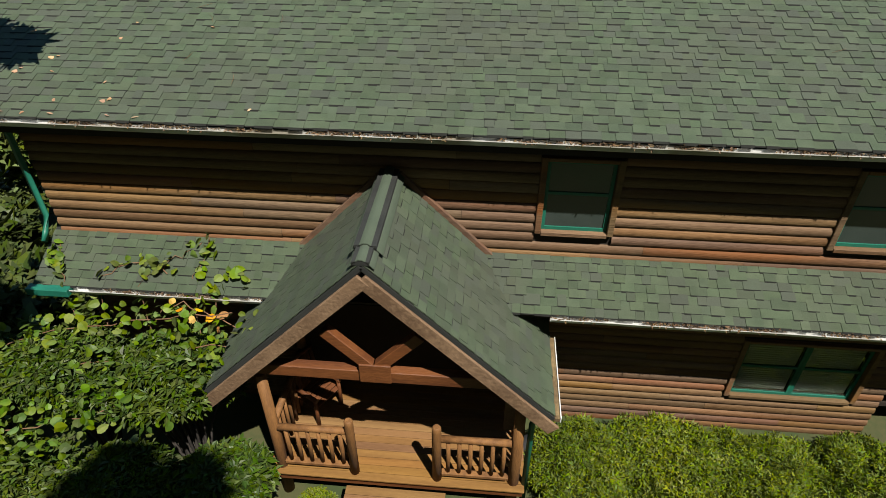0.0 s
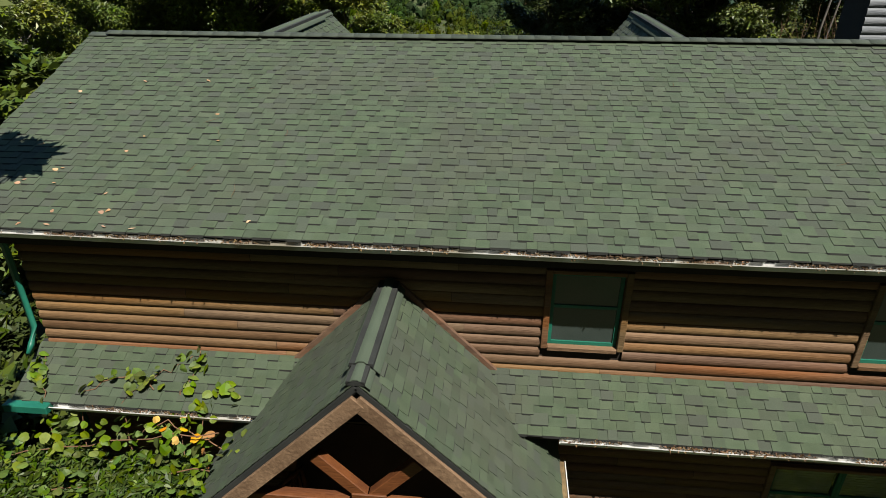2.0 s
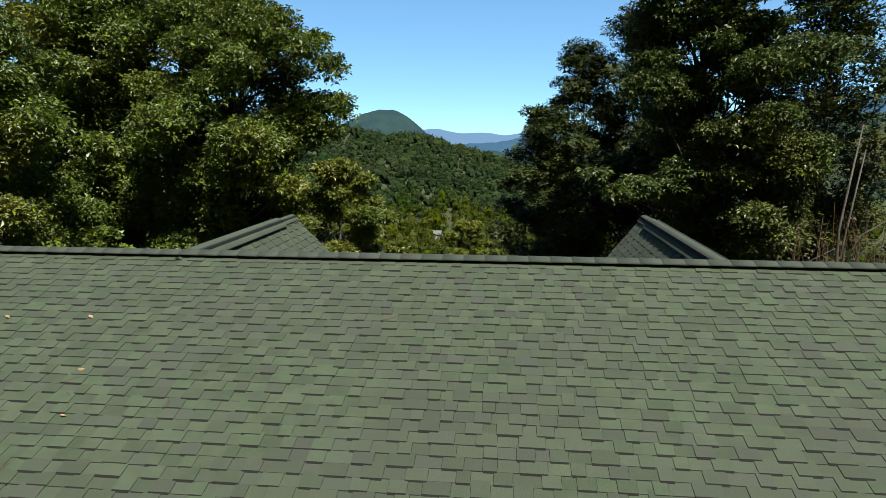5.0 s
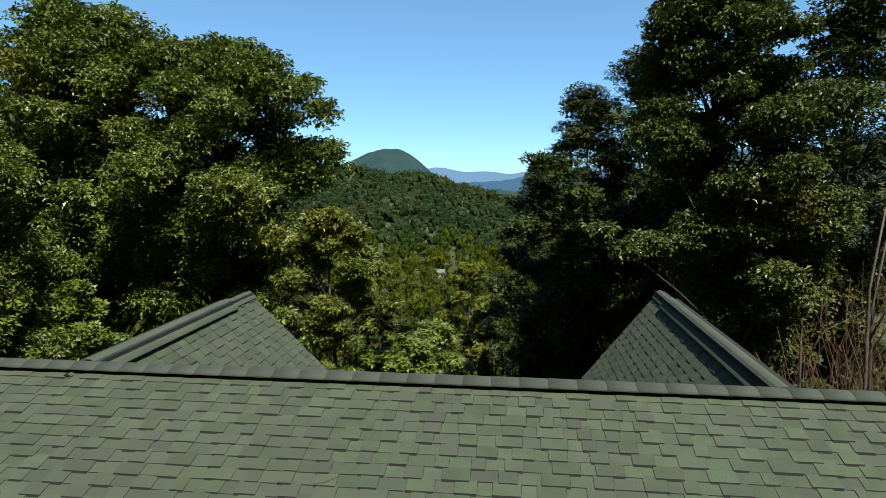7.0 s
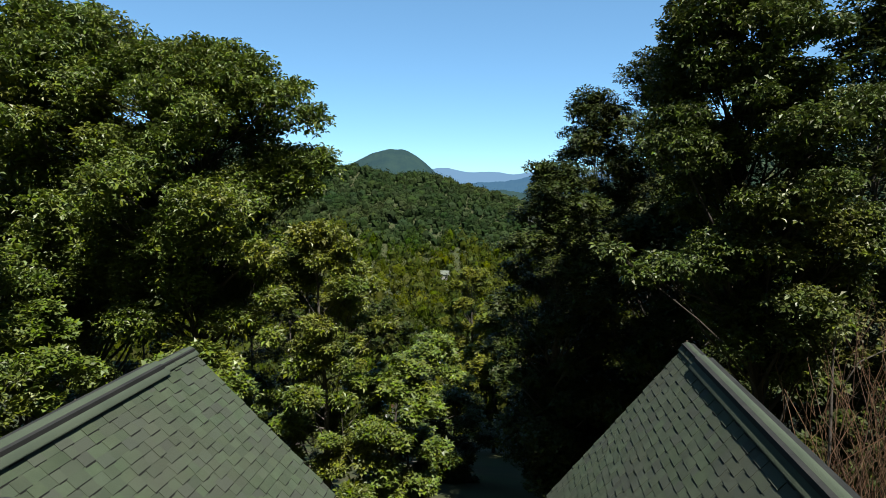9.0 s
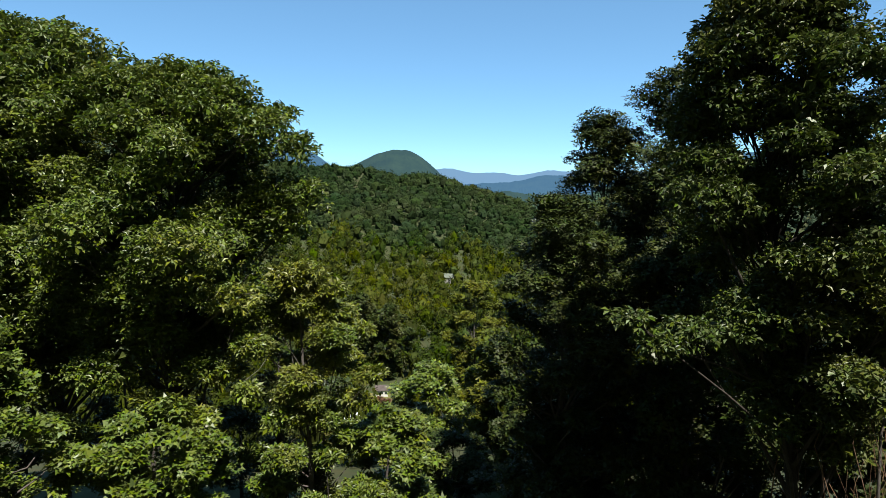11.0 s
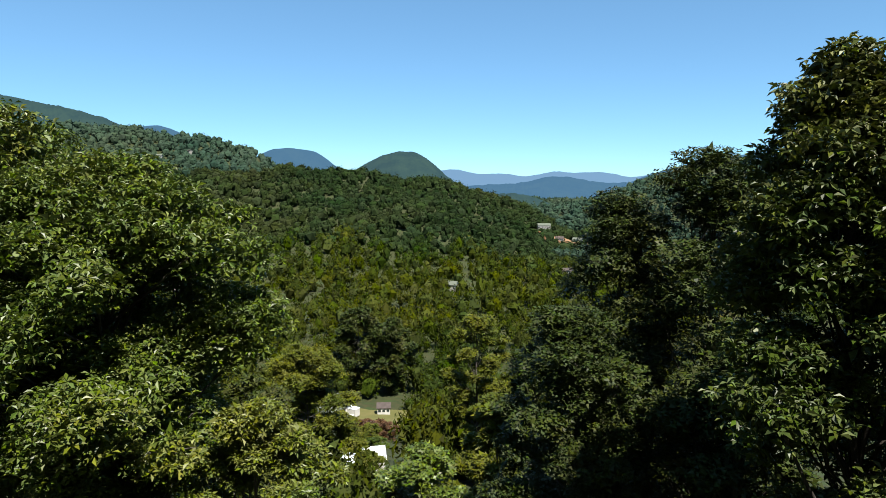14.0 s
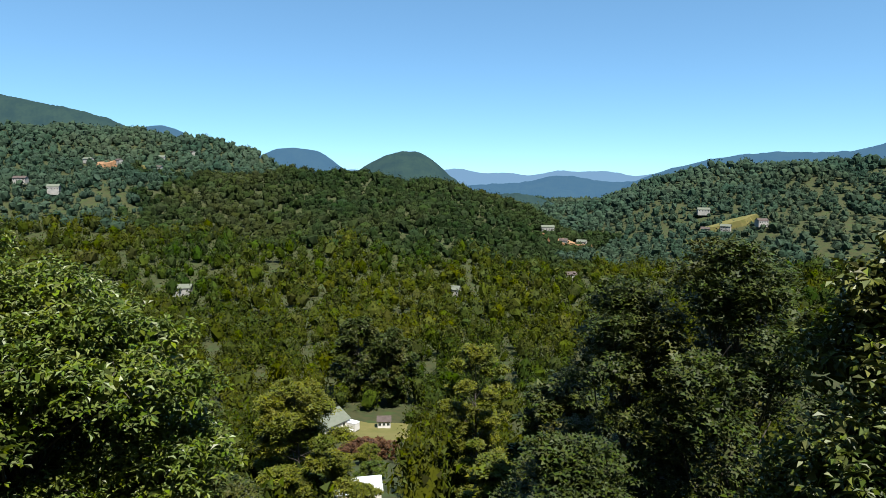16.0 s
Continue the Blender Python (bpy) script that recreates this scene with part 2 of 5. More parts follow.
def soft_min(a, b, k):
    return -k * np.logaddexp(-a / k, -b / k)


def crest_centre(s):
    return -7 - 145 * sig((s - 0.155) / 0.07)


def crest_left(s):
    return 63 - 185 * sig((s + 0.2) / 0.075)


def crest_right(s):
    return 15 - 130 * sig(-(s - 0.245) / 0.075)


def ridge(d, s, dist, crest, width):
    """Height of a hill whose crest lies at dist, crest metres per 1085 m above the eye."""
    top = CZ + dist * crest(s) / 1085
    fall = np.clip(np.abs(dist - d) / (dist * width), 0, 4)
    return top - (top + 95) * (1 - np.exp(-1.1 * fall ** 1.35))


def terrain(x, y):
    x, y = np.asarray(x, float), np.asarray(y, float)
    dx, dy = x - CX, y - CY
    d = np.hypot(dx, dy)
    a = np.arctan2(dx, dy) - AXIS
    fwd = np.cos(a)
    s = np.clip(np.tan(np.clip(a, -1.15, 1.15)), -2.2, 2.2)
    z = -0.9 - soft_min(0.36 * np.maximum(0, y - 19), np.full_like(y, 68.0), 6) + soft_min(np.zeros_like(y), np.full_like(y, 68.0), 6)
    hill = np.maximum(np.maximum(ridge(d, s, 850, crest_centre, 0.42), ridge(d, s, 1300, crest_left, 0.4)), ridge(d, s, 1150, crest_right, 0.35))
    lump = np.sin(x * 0.021 + 1.3) * np.sin(y * 0.017 + 0.4) * 5 + np.sin(x * 0.053 + y * 0.031) * 2.5
    hill = hill + lump * np.clip((d - 300) / 300, 0, 1)
    hill = np.where(fwd > 0.2, hill, -200)
    # Unseen hillside added behind the viewpoint to block sky light from the facade.
    sky_blocker = np.maximum(0, -y - 8 + 0.5 * np.maximum(0, np.abs(x) - 16)) * 1.5
    return np.maximum(z, hill) + np.minimum(sky_blocker, 110)


def build_ground():
    az = np.concatenate([np.arange(-50, 50, 0.5), np.arange(50, 310, 4)])
    az = np.radians(az) + AXIS
    rr = np.concatenate([[0], np.geomspace(3, 4700, 170)])
    A, D = np.meshgrid(az, rr)
    X, Y = CX + D * np.sin(A), CY + D * np.cos(A)
    Z = terrain(X, Y)
    vs = np.stack([X, Y, Z], -1).reshape(-1, 3)
    n, k = len(az), len(rr)
    i, j = np.meshgrid(np.arange(k - 1), np.arange(n), indexing="ij")
    j2 = (j + 1) % n
    fs = np.stack([i * n + j, (i + 1) * n + j, (i + 1) * n + j2, i * n + j2], -1).reshape(-1, 4)
    me = np_mesh("ground", vs, fs, True)
    me.materials.append(M_GROUND)
    tagged(new("ground", me), "wooded mountain ground falling away to a valley", "ground", kind="structure")


build_ground()


def backdrop_hill(dist, crest, s0, s1, material, rough, seed, label):
    """A far ridge as a sloping, uneven strip of land."""
    s = np.linspace(s0, s1, 420)
    rng = np.random.RandomState(seed)
    jag = np.convolve(rng.normal(0, 1, 424), np.ones(5) / 5, "valid") * rough
    rows = []
    for k, f in enumerate(np.linspace(0, 1, 14)):
        d = dist * (0.86 + 0.14 * f)
        top = CZ + dist * crest(s) / 1085 + jag
        z = -110 + (top + 110) * (1 - (1 - f) ** 1.6) + np.convolve(rng.normal(0, 1, 428), np.ones(9) / 9, "valid") * rough * 2.0 * (f < 1)
        a = np.arctan(s) + AXIS
        dd = d / np.cos(np.arctan(s))
        rows.append(np.stack([CX + dd * np.sin(a), CY + dd * np.cos(a), z], -1))
    n = 420
    i, j = np.meshgrid(np.arange(13), np.arange(n - 1), indexing="ij")
    fs = np.stack([i * n + j, i * n + j + 1, (i + 1) * n + j + 1, (i + 1) * n + j], -1).reshape(-1, 4)
    me = np_mesh("backdrop_hill", np.concatenate(rows), fs, True)
    me.materials.append(material)
    tagged(new("backdrop_hill", me), label, "hill", kind="structure")


# Bluish emission mixed into each far hill to stand for haze.
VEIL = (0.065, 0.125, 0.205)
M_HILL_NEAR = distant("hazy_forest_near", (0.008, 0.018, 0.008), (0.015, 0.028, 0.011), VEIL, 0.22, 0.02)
# Crowns tinted bluer and lighter, so the base colour carries the haze.
M_FOREST_HAZED = mat("haze_tinted_hillside_crown", (0.0190, 0.0375, 0.0255), (0.0310, 0.0500, 0.0310), 0.012, 0.9, 0.0, 0.3, island=0.4, third=(0.0360, 0.0500, 0.0280), spec=0.0)
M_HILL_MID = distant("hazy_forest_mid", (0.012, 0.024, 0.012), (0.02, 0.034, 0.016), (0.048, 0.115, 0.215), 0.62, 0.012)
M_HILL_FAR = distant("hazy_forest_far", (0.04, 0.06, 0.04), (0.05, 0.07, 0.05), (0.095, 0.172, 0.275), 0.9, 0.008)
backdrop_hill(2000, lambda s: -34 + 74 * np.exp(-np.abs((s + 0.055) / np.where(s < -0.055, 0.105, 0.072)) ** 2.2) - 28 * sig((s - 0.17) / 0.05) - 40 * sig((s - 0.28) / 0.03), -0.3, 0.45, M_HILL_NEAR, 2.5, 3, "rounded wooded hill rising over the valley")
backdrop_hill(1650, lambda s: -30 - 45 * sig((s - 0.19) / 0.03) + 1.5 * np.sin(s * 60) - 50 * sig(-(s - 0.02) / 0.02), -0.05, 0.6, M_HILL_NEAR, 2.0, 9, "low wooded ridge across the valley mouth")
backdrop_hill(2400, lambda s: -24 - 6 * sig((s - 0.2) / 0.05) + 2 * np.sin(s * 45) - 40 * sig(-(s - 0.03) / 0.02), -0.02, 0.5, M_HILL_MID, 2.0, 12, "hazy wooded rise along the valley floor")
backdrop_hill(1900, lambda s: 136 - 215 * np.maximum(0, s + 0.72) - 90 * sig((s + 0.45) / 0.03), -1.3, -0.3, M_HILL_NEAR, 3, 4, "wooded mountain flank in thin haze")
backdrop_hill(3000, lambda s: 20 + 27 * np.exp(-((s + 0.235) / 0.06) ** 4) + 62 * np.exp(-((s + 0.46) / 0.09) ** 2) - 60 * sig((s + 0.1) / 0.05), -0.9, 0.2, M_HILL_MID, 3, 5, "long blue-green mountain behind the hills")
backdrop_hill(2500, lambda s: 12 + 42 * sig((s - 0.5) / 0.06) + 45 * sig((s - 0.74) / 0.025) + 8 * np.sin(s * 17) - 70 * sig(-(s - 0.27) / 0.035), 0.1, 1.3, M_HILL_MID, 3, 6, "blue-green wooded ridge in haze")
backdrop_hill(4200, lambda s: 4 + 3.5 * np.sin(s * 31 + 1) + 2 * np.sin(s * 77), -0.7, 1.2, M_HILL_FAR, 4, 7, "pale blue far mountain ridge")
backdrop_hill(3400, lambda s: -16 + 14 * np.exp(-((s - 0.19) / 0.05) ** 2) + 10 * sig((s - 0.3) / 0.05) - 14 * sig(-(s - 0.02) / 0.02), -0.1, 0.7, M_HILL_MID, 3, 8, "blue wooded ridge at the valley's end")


# ---- trees ----
def leaf_template(rng, n, size, droop=0.3, width=0.45, broad=True):
    """A rosette of n folded leaves about the origin: verts (n*6) and quads."""
    vs, fs = [], []
    for i in range(n):
        t = 2 * math.pi * (i + rng.uniform(-0.3, 0.3)) / n
        out = np.array([math.cos(t), math.sin(t), rng.uniform(-droop, 0.35)])
        out /= np.linalg.norm(out)
        side = np.cross(out, [0, 0, 1.0])
        side /= np.linalg.norm(side)
        up = np.cross(side, out)
        L = size * rng.uniform(0.75, 1.2)
        w = L * width * 0.5
        b = out * L * 0.12
        mid = out * L * 0.6 + up * L * 0.05
        tip = out * L - up * L * 0.12
        k = len(vs)
        if broad:
            vs += [b, mid + side * w + up * w * 0.35, tip, mid - side * w + up * w * 0.35]
            fs.append((k, k + 1, k + 2, k + 3))
        else:
            vs += [b + side * w * rng.uniform(0.7, 1.3) + out * L * 0.2, tip, b - side * w * rng.uniform(0.7, 1.3) + out * L * rng.uniform(0.0, 0.3)]
            fs.append((k, k + 1, k + 2))
    return np.array(vs), np.array(fs)


def rand_rot(rng, n, tilt):
    """n turn matrices: any heading, tipped by up to about tilt."""
    h, p, q = rng.uniform(0, 2 * np.pi, n), rng.normal(0, tilt, n), rng.normal(0, tilt, n)
    ch, sh, cp, sp, cq, sq = np.cos(h), np.sin(h), np.cos(p), np.sin(p), np.cos(q), np.sin(q)
    o, z = np.ones(n), np.zeros(n)
    rz = np.stack([ch, -sh, z, sh, ch, z, z, z, o], -1).reshape(n, 3, 3)
    rx = np.stack([o, z, z, z, cp, -sp, z, sp, cp], -1).reshape(n, 3, 3)
    ry = np.stack([cq, z, sq, z, o, z, -sq, z, cq], -1).reshape(n, 3, 3)
    return rx @ ry @ rz


def scatter(template, pos, rot, scale):
    tv, tf = template
    n = len(pos)
    vs = np.einsum("nij,kj->nki", rot, tv) * scale[:, None, None] + pos[:, None, :]
    fs = tf[None] + (np.arange(n) * len(tv))[:, None, None]
    return vs.reshape(-1, 3), fs.reshape(-1, tf.shape[1])


def crown_points(rng, lobes, n, shell=0.55):
    """Points in the outer shells of lobes (x, y, z, r, flat), more on top than below."""
    lobes = np.array(lobes)
    w = lobes[:, 3] ** 2
    pick = rng.choice(len(lobes), n, p=w / w.sum())
    v = rng.normal(0, 1, (n, 3))
    v /= np.linalg.norm(v, axis=1)[:, None]
    v[:, 2] = np.where((v[:, 2] < -0.25) & (rng.rand(n) < 0.6), -v[:, 2], v[:, 2])
    r = (shell + (1 - shell) * rng.rand(n) ** 0.5) * rng.normal(1, 0.07, n)
    L = lobes[pick]
    return L[:, :3] + v * (r * L[:, 3])[:, None] * np.stack([np.ones(n), np.ones(n), L[:, 4]], -1)


def make_lobes(rng, base, height, radius, low, count, lean=(0, 0), clump=1.0):
    """Small flattened clumps set through a domed crown between low * height and height, most of them near its outside."""
    out = []
    for i in range(count):
        f = ((i + rng.uniform(0, 1)) / count) ** 0.9
        prof = math.sqrt(max(0.03, 1 - (max(0, f - 0.3) / 0.72) ** 3)) * min(1, 0.6 + f)
        t = i * 2.4 + rng.uniform(-0.6, 0.6)
        r = radius * rng.uniform(0.16, 0.27) * clump
        d = max(0.0, radius * prof * math.sqrt(rng.uniform(0.12, 1.0)) - r * 0.6)
        z = base[2] + height * (low + (1 - low) * f) - r * 0.6
        out.append((base[0] + lean[0] * f + d * math.cos(t), base[1] + lean[1] * f + d * math.sin(t), z, r, rng.uniform(0.5, 0.75)))
    return out


def tree(name, label, xy, top, radius, low, seed, material, clusters, leaf, lobes=18, leaves=5, trunk_r=0.25, pointed=False, clump=1.0, lean=(0, 0), extra=(), group="", droop=0.3, shell=0.62, tilt=0.4, width=0.45, bark=None):
    """A broadleaf tree: bent tapered trunk with limbs into each lobe, and a crown of leaf rosettes."""
    rng = np.random.RandomState(seed)
    zb = float(terrain(xy[0], xy[1])) - 0.15
    base = (xy[0], xy[1], zb)
    h = top - zb
    lob = make_lobes(rng, base, h, radius, low, lobes * 2, lean, clump) + list(extra)
    th = thing(name, label, "tree", group, at=base)
    inv = -np.array(base)
    chunks = []
    n = 9
    tp = []
    for i in range(n):
        f = i / (n - 1)
        tp.append((base[0] + lean[0] * f + 0.25 * math.sin(f * 5 + seed) * f, base[1] + lean[1] * f + 0.25 * math.cos(f * 4 + seed) * f, zb + h * 0.93 * f))
    chunks.append(tube_arrays(tp, [trunk_r * (1.35 if i == 0 else 1) * (1 - 0.88 * i / (n - 1)) for i in range(n)], 9))
    for lx, ly, lz, r, _ in lob:
        f = min(0.85, max(0.12, (lz - zb) / h - rng.uniform(0.08, 0.22)))
        k = f / 1.0 * (n - 1) / 0.93
        i = min(n - 2, int(k))
        p0 = np.array(tp[i]) + (np.array(tp[i + 1]) - np.array(tp[i])) * (k - i)
        p3 = np.array((lx, ly, lz))
        pm = p0 + (p3 - p0) * 0.5 + rng.normal(0, 0.25, 3) + (0, 0, -0.2)
        r0 = trunk_r * (1 - 0.85 * f) * 0.55 * min(1, 0.1 + r / 1.5)
        chunks.append(tube_arrays([p0, pm, p3], [r0, r0 * 0.6, 0.02], 6))
        for _ in range(2):
            v = rng.normal(0, 1, 3)
            v[2] = abs(v[2]) * 0.4
            q = p3 + v / np.linalg.norm(v) * r * 0.8
            chunks.append(tube_arrays([pm + (p3 - pm) * 0.5, (p3 + q) / 2 + (0, 0, 0.1), q], [r0 * 0.4, r0 * 0.25, 0.008], 4))
    vs, fs = join_arrays(chunks)
    part("trunk", np_mesh("trunk", vs + inv, fs, True), bark or M_BARK, th)
    chunks = []
    pts = crown_points(rng, lob, int(clusters * 0.62), shell)
    third = len(pts) // 3
    for i in range(3):
        p = pts[i * third:(i + 1) * third]
        tp_ = leaf_template(rng, leaves, leaf * 1.15, droop, width * (0.85 if pointed else 1.2), pointed)
        chunks.append(scatter(tp_, p, rand_rot(rng, len(p), tilt), rng.uniform(0.7, 1.25, len(p))))
    inner = crown_points(rng, lob, clusters // 7, 0.15)
    mid = np.array(lob)[:, :3]
    near = mid[np.argmin(((inner[:, None, :] - mid[None]) ** 2).sum(-1), axis=1)]
    inner = near + (inner - near) * 0.62
    chunks.append(scatter(leaf_template(rng, leaves, leaf * 1.8, droop, width * (1.1 if pointed else 1.5), pointed), inner, rand_rot(rng, len(inner), 0.8), rng.uniform(0.8, 1.3, len(inner))))
    vs, fs = join_arrays(chunks)
    part("crown", np_mesh("crown", vs + inv, fs), material, th)
    return th


tree("oak_tree", "tall green oak with a broad uneven crown on the slope", (-15.2, 36.4), 16.3, 7.3, 0.46, 11, M_OAK, 26000, 0.24, lobes=44, trunk_r=0.34, pointed=True, droop=0.6, extra=((-9.6, 37.2, 12.2, 1.2, 0.7), (-9.4, 37.3, 10.2, 1.2, 0.7), (-10.6, 37.6, 13.6, 1.2, 0.6), (-9.8, 36.8, 8.8, 1.1, 0.6)))
tree("oak_tree", "tall green oak at the edge of the woods", (-24.0, 39.5), 18.9, 7.6, 0.35, 12, M_OAK, 19000, 0.27, lobes=46, trunk_r=0.3, pointed=True, droop=0.6)
tree("oak_tree", "green oak standing close beside the house", (-22.0, 27.5), 14.5, 5.5, 0.15, 17, M_OAK, 13000, 0.23, lobes=30, trunk_r=0.26, pointed=True, droop=0.6)
tree("broadleaf_tree", "rounded green tree below the taller oak", (-8.6, 35.6), 7.4, 3.5, 0.1, 13, M_OAK, 11000, 0.21, lobes=28, trunk_r=0.18, pointed=True, droop=0.5)
tree("broadleaf_tree", "leafy young tree on the slope behind the house", (-13.8, 32.5), 2.4, 4.0, 0.1, 14, M_OAK, 8000, 0.23, lobes=22, trunk_r=0.16)
tree("broadleaf_tree", "dense green tree among the oaks", (-19.8, 30.5), 4.6, 4.2, 0.1, 15, M_OAK, 8000, 0.23, lobes=22, trunk_r=0.2)
tree("broadleaf_tree", "low green tree close behind the house", (-5.6, 37.5), 0.5, 3.2, 0.1, 16, M_OAK, 4600, 0.25, lobes=18, trunk_r=0.13)
tree("broadleaf_tree", "leafy green tree down the slope", (-6.0, 55.0), -3.0, 4.2, 0.1, 18, M_OAK, 4200, 0.32, lobes=18, trunk_r=0.16)
tree("broadleaf_tree", "yellow-green tree down the slope", (-1.5, 66.0), -3.0, 4.5, 0.1, 19, M_YELLOW, 4200, 0.36, lobes=18, trunk_r=0.16)
tree("hickory_tree", "very tall dark tree with long leaves and bare lower trunk", (10.3, 31.0), 18.3, 3.9, 0.36, 21, M_HICKORY, 26000, 0.18, lobes=46, clump=1.25, trunk_r=0.24, width=0.5, lean=(-2.6, 0.3), pointed=True, bark=M_DARKBARK, droop=0.7, extra=((3.6, 28.0, 7.1, 0.6, 0.5), (4.5, 28.3, 6.3, 0.8, 0.5), (5.3, 28.7, 6.6, 0.8, 0.6), (6.5, 29.3, 6.5, 0.9, 0.6), (7.7, 29.9, 6.3, 0.9, 0.6), (5.9, 29.6, 10.4, 1.4, 0.6), (6.7, 30.2, 13.2, 1.3, 0.7), (9.4, 28.8, 8.6, 1.5, 0.6), (11.5, 29.4, 11.5, 1.6, 0.6), (11.8, 29.6, 8.0, 1.3, 0.6)))
tree("broadleaf_tree", "dark green tree with a rounded top", (4.9, 46.0), 15.0, 4.4, 0.06, 22, M_DARK_SHADE_LEAF, 21000, 0.19, lobes=36, clump=1.45, trunk_r=0.22)
tree("broadleaf_tree", "tall dark tree deep in the woods", (8.4, 43.5), 17.0, 5.0, 0.1, 23, M_DARK_SHADE_LEAF, 22000, 0.19, lobes=38, clump=1.45, trunk_r=0.24)
tree("broadleaf_tree", "yellow-tinged dark tree with a drooping crown", (2.5, 39.6), 10.6, 3.9, 0.12, 24, M_DARK_SHADE_LEAF, 18000, 0.18, lobes=30, clump=1.4, trunk_r=0.2)
tree("broadleaf_tree", "shaded tree in the dark of the woods", (8.0, 37.5), 9.5, 4.2, 0.05, 28, M_DARK_SHADE_LEAF, 11000, 0.22, lobes=26, clump=1.4, trunk_r=0.2)
tree("broadleaf_tree", "tall dark green tree on the slope", (16.5, 38.0), 18.2, 5.5, 0.1, 25, M_DARK_SHADE_LEAF, 15000, 0.22, lobes=32, clump=1.4, trunk_r=0.25)
tree("broadleaf_tree", "green tree standing lower on the slope", (3.6, 60.0), 6.5, 4.8, 0.1, 26, M_DARK_SHADE_LEAF, 6000, 0.36, lobes=24, trunk_r=0.2)
tree("broadleaf_tree", "dark tree crowding the woods behind", (14.0, 56.0), 14.0, 6.0, 0.1, 27, M_DARK_SHADE_LEAF, 6500, 0.36, lobes=24, trunk_r=0.25)
for x, y, top, r, sd, mt in ((-35.5, 152.0, -43.5, 4.0, 87, M_YELLOW), (-42.5, 160.0, -47.0, 4.0, 88, M_RUST), (-34.0, 165.0, -48.0, 3.6, 89, M_RUST), (-24.0, 106.0, -28.0, 3.4, 90, M_YELLOW), (-33.5, 112.0, -30.5, 3.4, 91, M_LIME), (-30.0, 134.0, -38.5, 3.8, 92, M_LIME), (-47.0, 178.0, -54.0, 3.5, 93, M_YELLOW), (-19.0, 50.0, 7.5, 5.0, 81, M_DARK_SHADE_LEAF), (-25.5, 47.0, 9.0, 5.0, 82, M_DARK_SHADE_LEAF), (-14.5, 47.0, 4.5, 4.2, 83, M_DARK_SHADE_LEAF), (-29.0, 40.0, 9.0, 5.0, 84, M_DARK_SHADE_LEAF), (3.4, 52.0, 2.0, 4.4, 85, M_DARK_SHADE_LEAF), (3.0, 45.0, -2.5, 3.2, 86, M_DARK_SHADE_LEAF), (9.2, 27.8, -1.5, 2.2, 71, M_DARK_SHADE_LEAF), (12.8, 34.5, 2.0, 3.4, 72, M_DARK_SHADE_LEAF), (15.2, 33.5, 3.0, 3.2, 73, M_DARK_SHADE_LEAF), (11.8, 39.0, 3.0, 3.6, 74, M_DARK_SHADE_LEAF), (18.5, 30.0, 5.0, 3.2, 75, M_OAK), (-3.6, 47.0, -4.5, 3.6, 61, M_DARK_SHADE_LEAF), (-5.4, 41.0, -4.5, 3.2, 65, M_LIME), (-15.5, 27.5, -1.0, 3.0, 68, M_LIME), (-10.5, 29.5, -2.5, 2.8, 69, M_OAK)):
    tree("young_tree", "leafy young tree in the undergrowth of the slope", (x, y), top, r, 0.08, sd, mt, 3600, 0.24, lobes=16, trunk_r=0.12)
tree("broadleaf_tree", "yellow-green tree above the valley house", (-27.5, 90.0), -6.6, 8.8, 0.1, 31, M_YELLOW, 13000, 0.38, lobes=22, trunk_r=0.2)
tree("broadleaf_tree", "broad yellowing tree in the valley", (-6.5, 106.0), -5.0, 6.5, 0.1, 32, M_YELLOW, 8000, 0.42, lobes=26, trunk_r=0.3)
tree("broadleaf_tree", "dark evergreen tree behind the valley shed", (-64.0, 243.0), -35.5, 12.0, 0.1, 33, M_DARK_SHADE_LEAF, 5000, 1.0, lobes=28, trunk_r=0.4)
tree("broadleaf_tree", "dark evergreen tree behind the valley shed", (-50.0, 240.0), -38.5, 10.0, 0.1, 34, M_DARK_SHADE_LEAF, 4000, 1.0, lobes=24, trunk_r=0.4)
tree("tall_tree", "tall tree overhanging the front garden", (0.3, -3.4), 17.0, 1.7, 0.78, 36, M_OAK, 2200, 0.3, lobes=8, trunk_r=0.22)
# Out of view; crown and branch placed to cast shade on garden and eave.
tree("tall_tree", "unseen slender tree placed to shade the eave and garden", (-7.0, 3.0), 11.5, 2.6, 0.55, 40, M_OAK, 4200, 0.22, lobes=10, trunk_r=0.16, extra=((-6.3, 7.3, 7.9, 0.32, 0.8), (-6.0, 7.1, 8.3, 0.22, 0.8), (-6.6, 7.4, 8.4, 0.25, 0.8)))
tree("broadleaf_tree", "yellow-green leafy tree beside the house", (-12.3, 14.5), 6.6, 3.0, 0.2, 37, M_LIME, 4500, 0.26, lobes=20, trunk_r=0.14)
tree("broadleaf_tree", "low dark tree in the shade beside the house", (-10.0, 8.2), 0.9, 2.3, 0.1, 39, M_DARK_SHADE_LEAF, 3200, 0.22, lobes=16, trunk_r=0.12, bark=M_DARKBARK)
tree("broadleaf_tree", "dark shaded tree beside the house", (-12.6, 10.8), 1.0, 2.4, 0.1, 38, M_DARK_SHADE_LEAF, 3500, 0.24, lobes=18, trunk_r=0.14)
tree("broadleaf_tree", "rust-red tree beside the valley lawn", (-39.5, 166.0), -48.5, 6.0, 0.1, 35, M_RUST, 2600, 0.6, lobes=16, trunk_r=0.2)


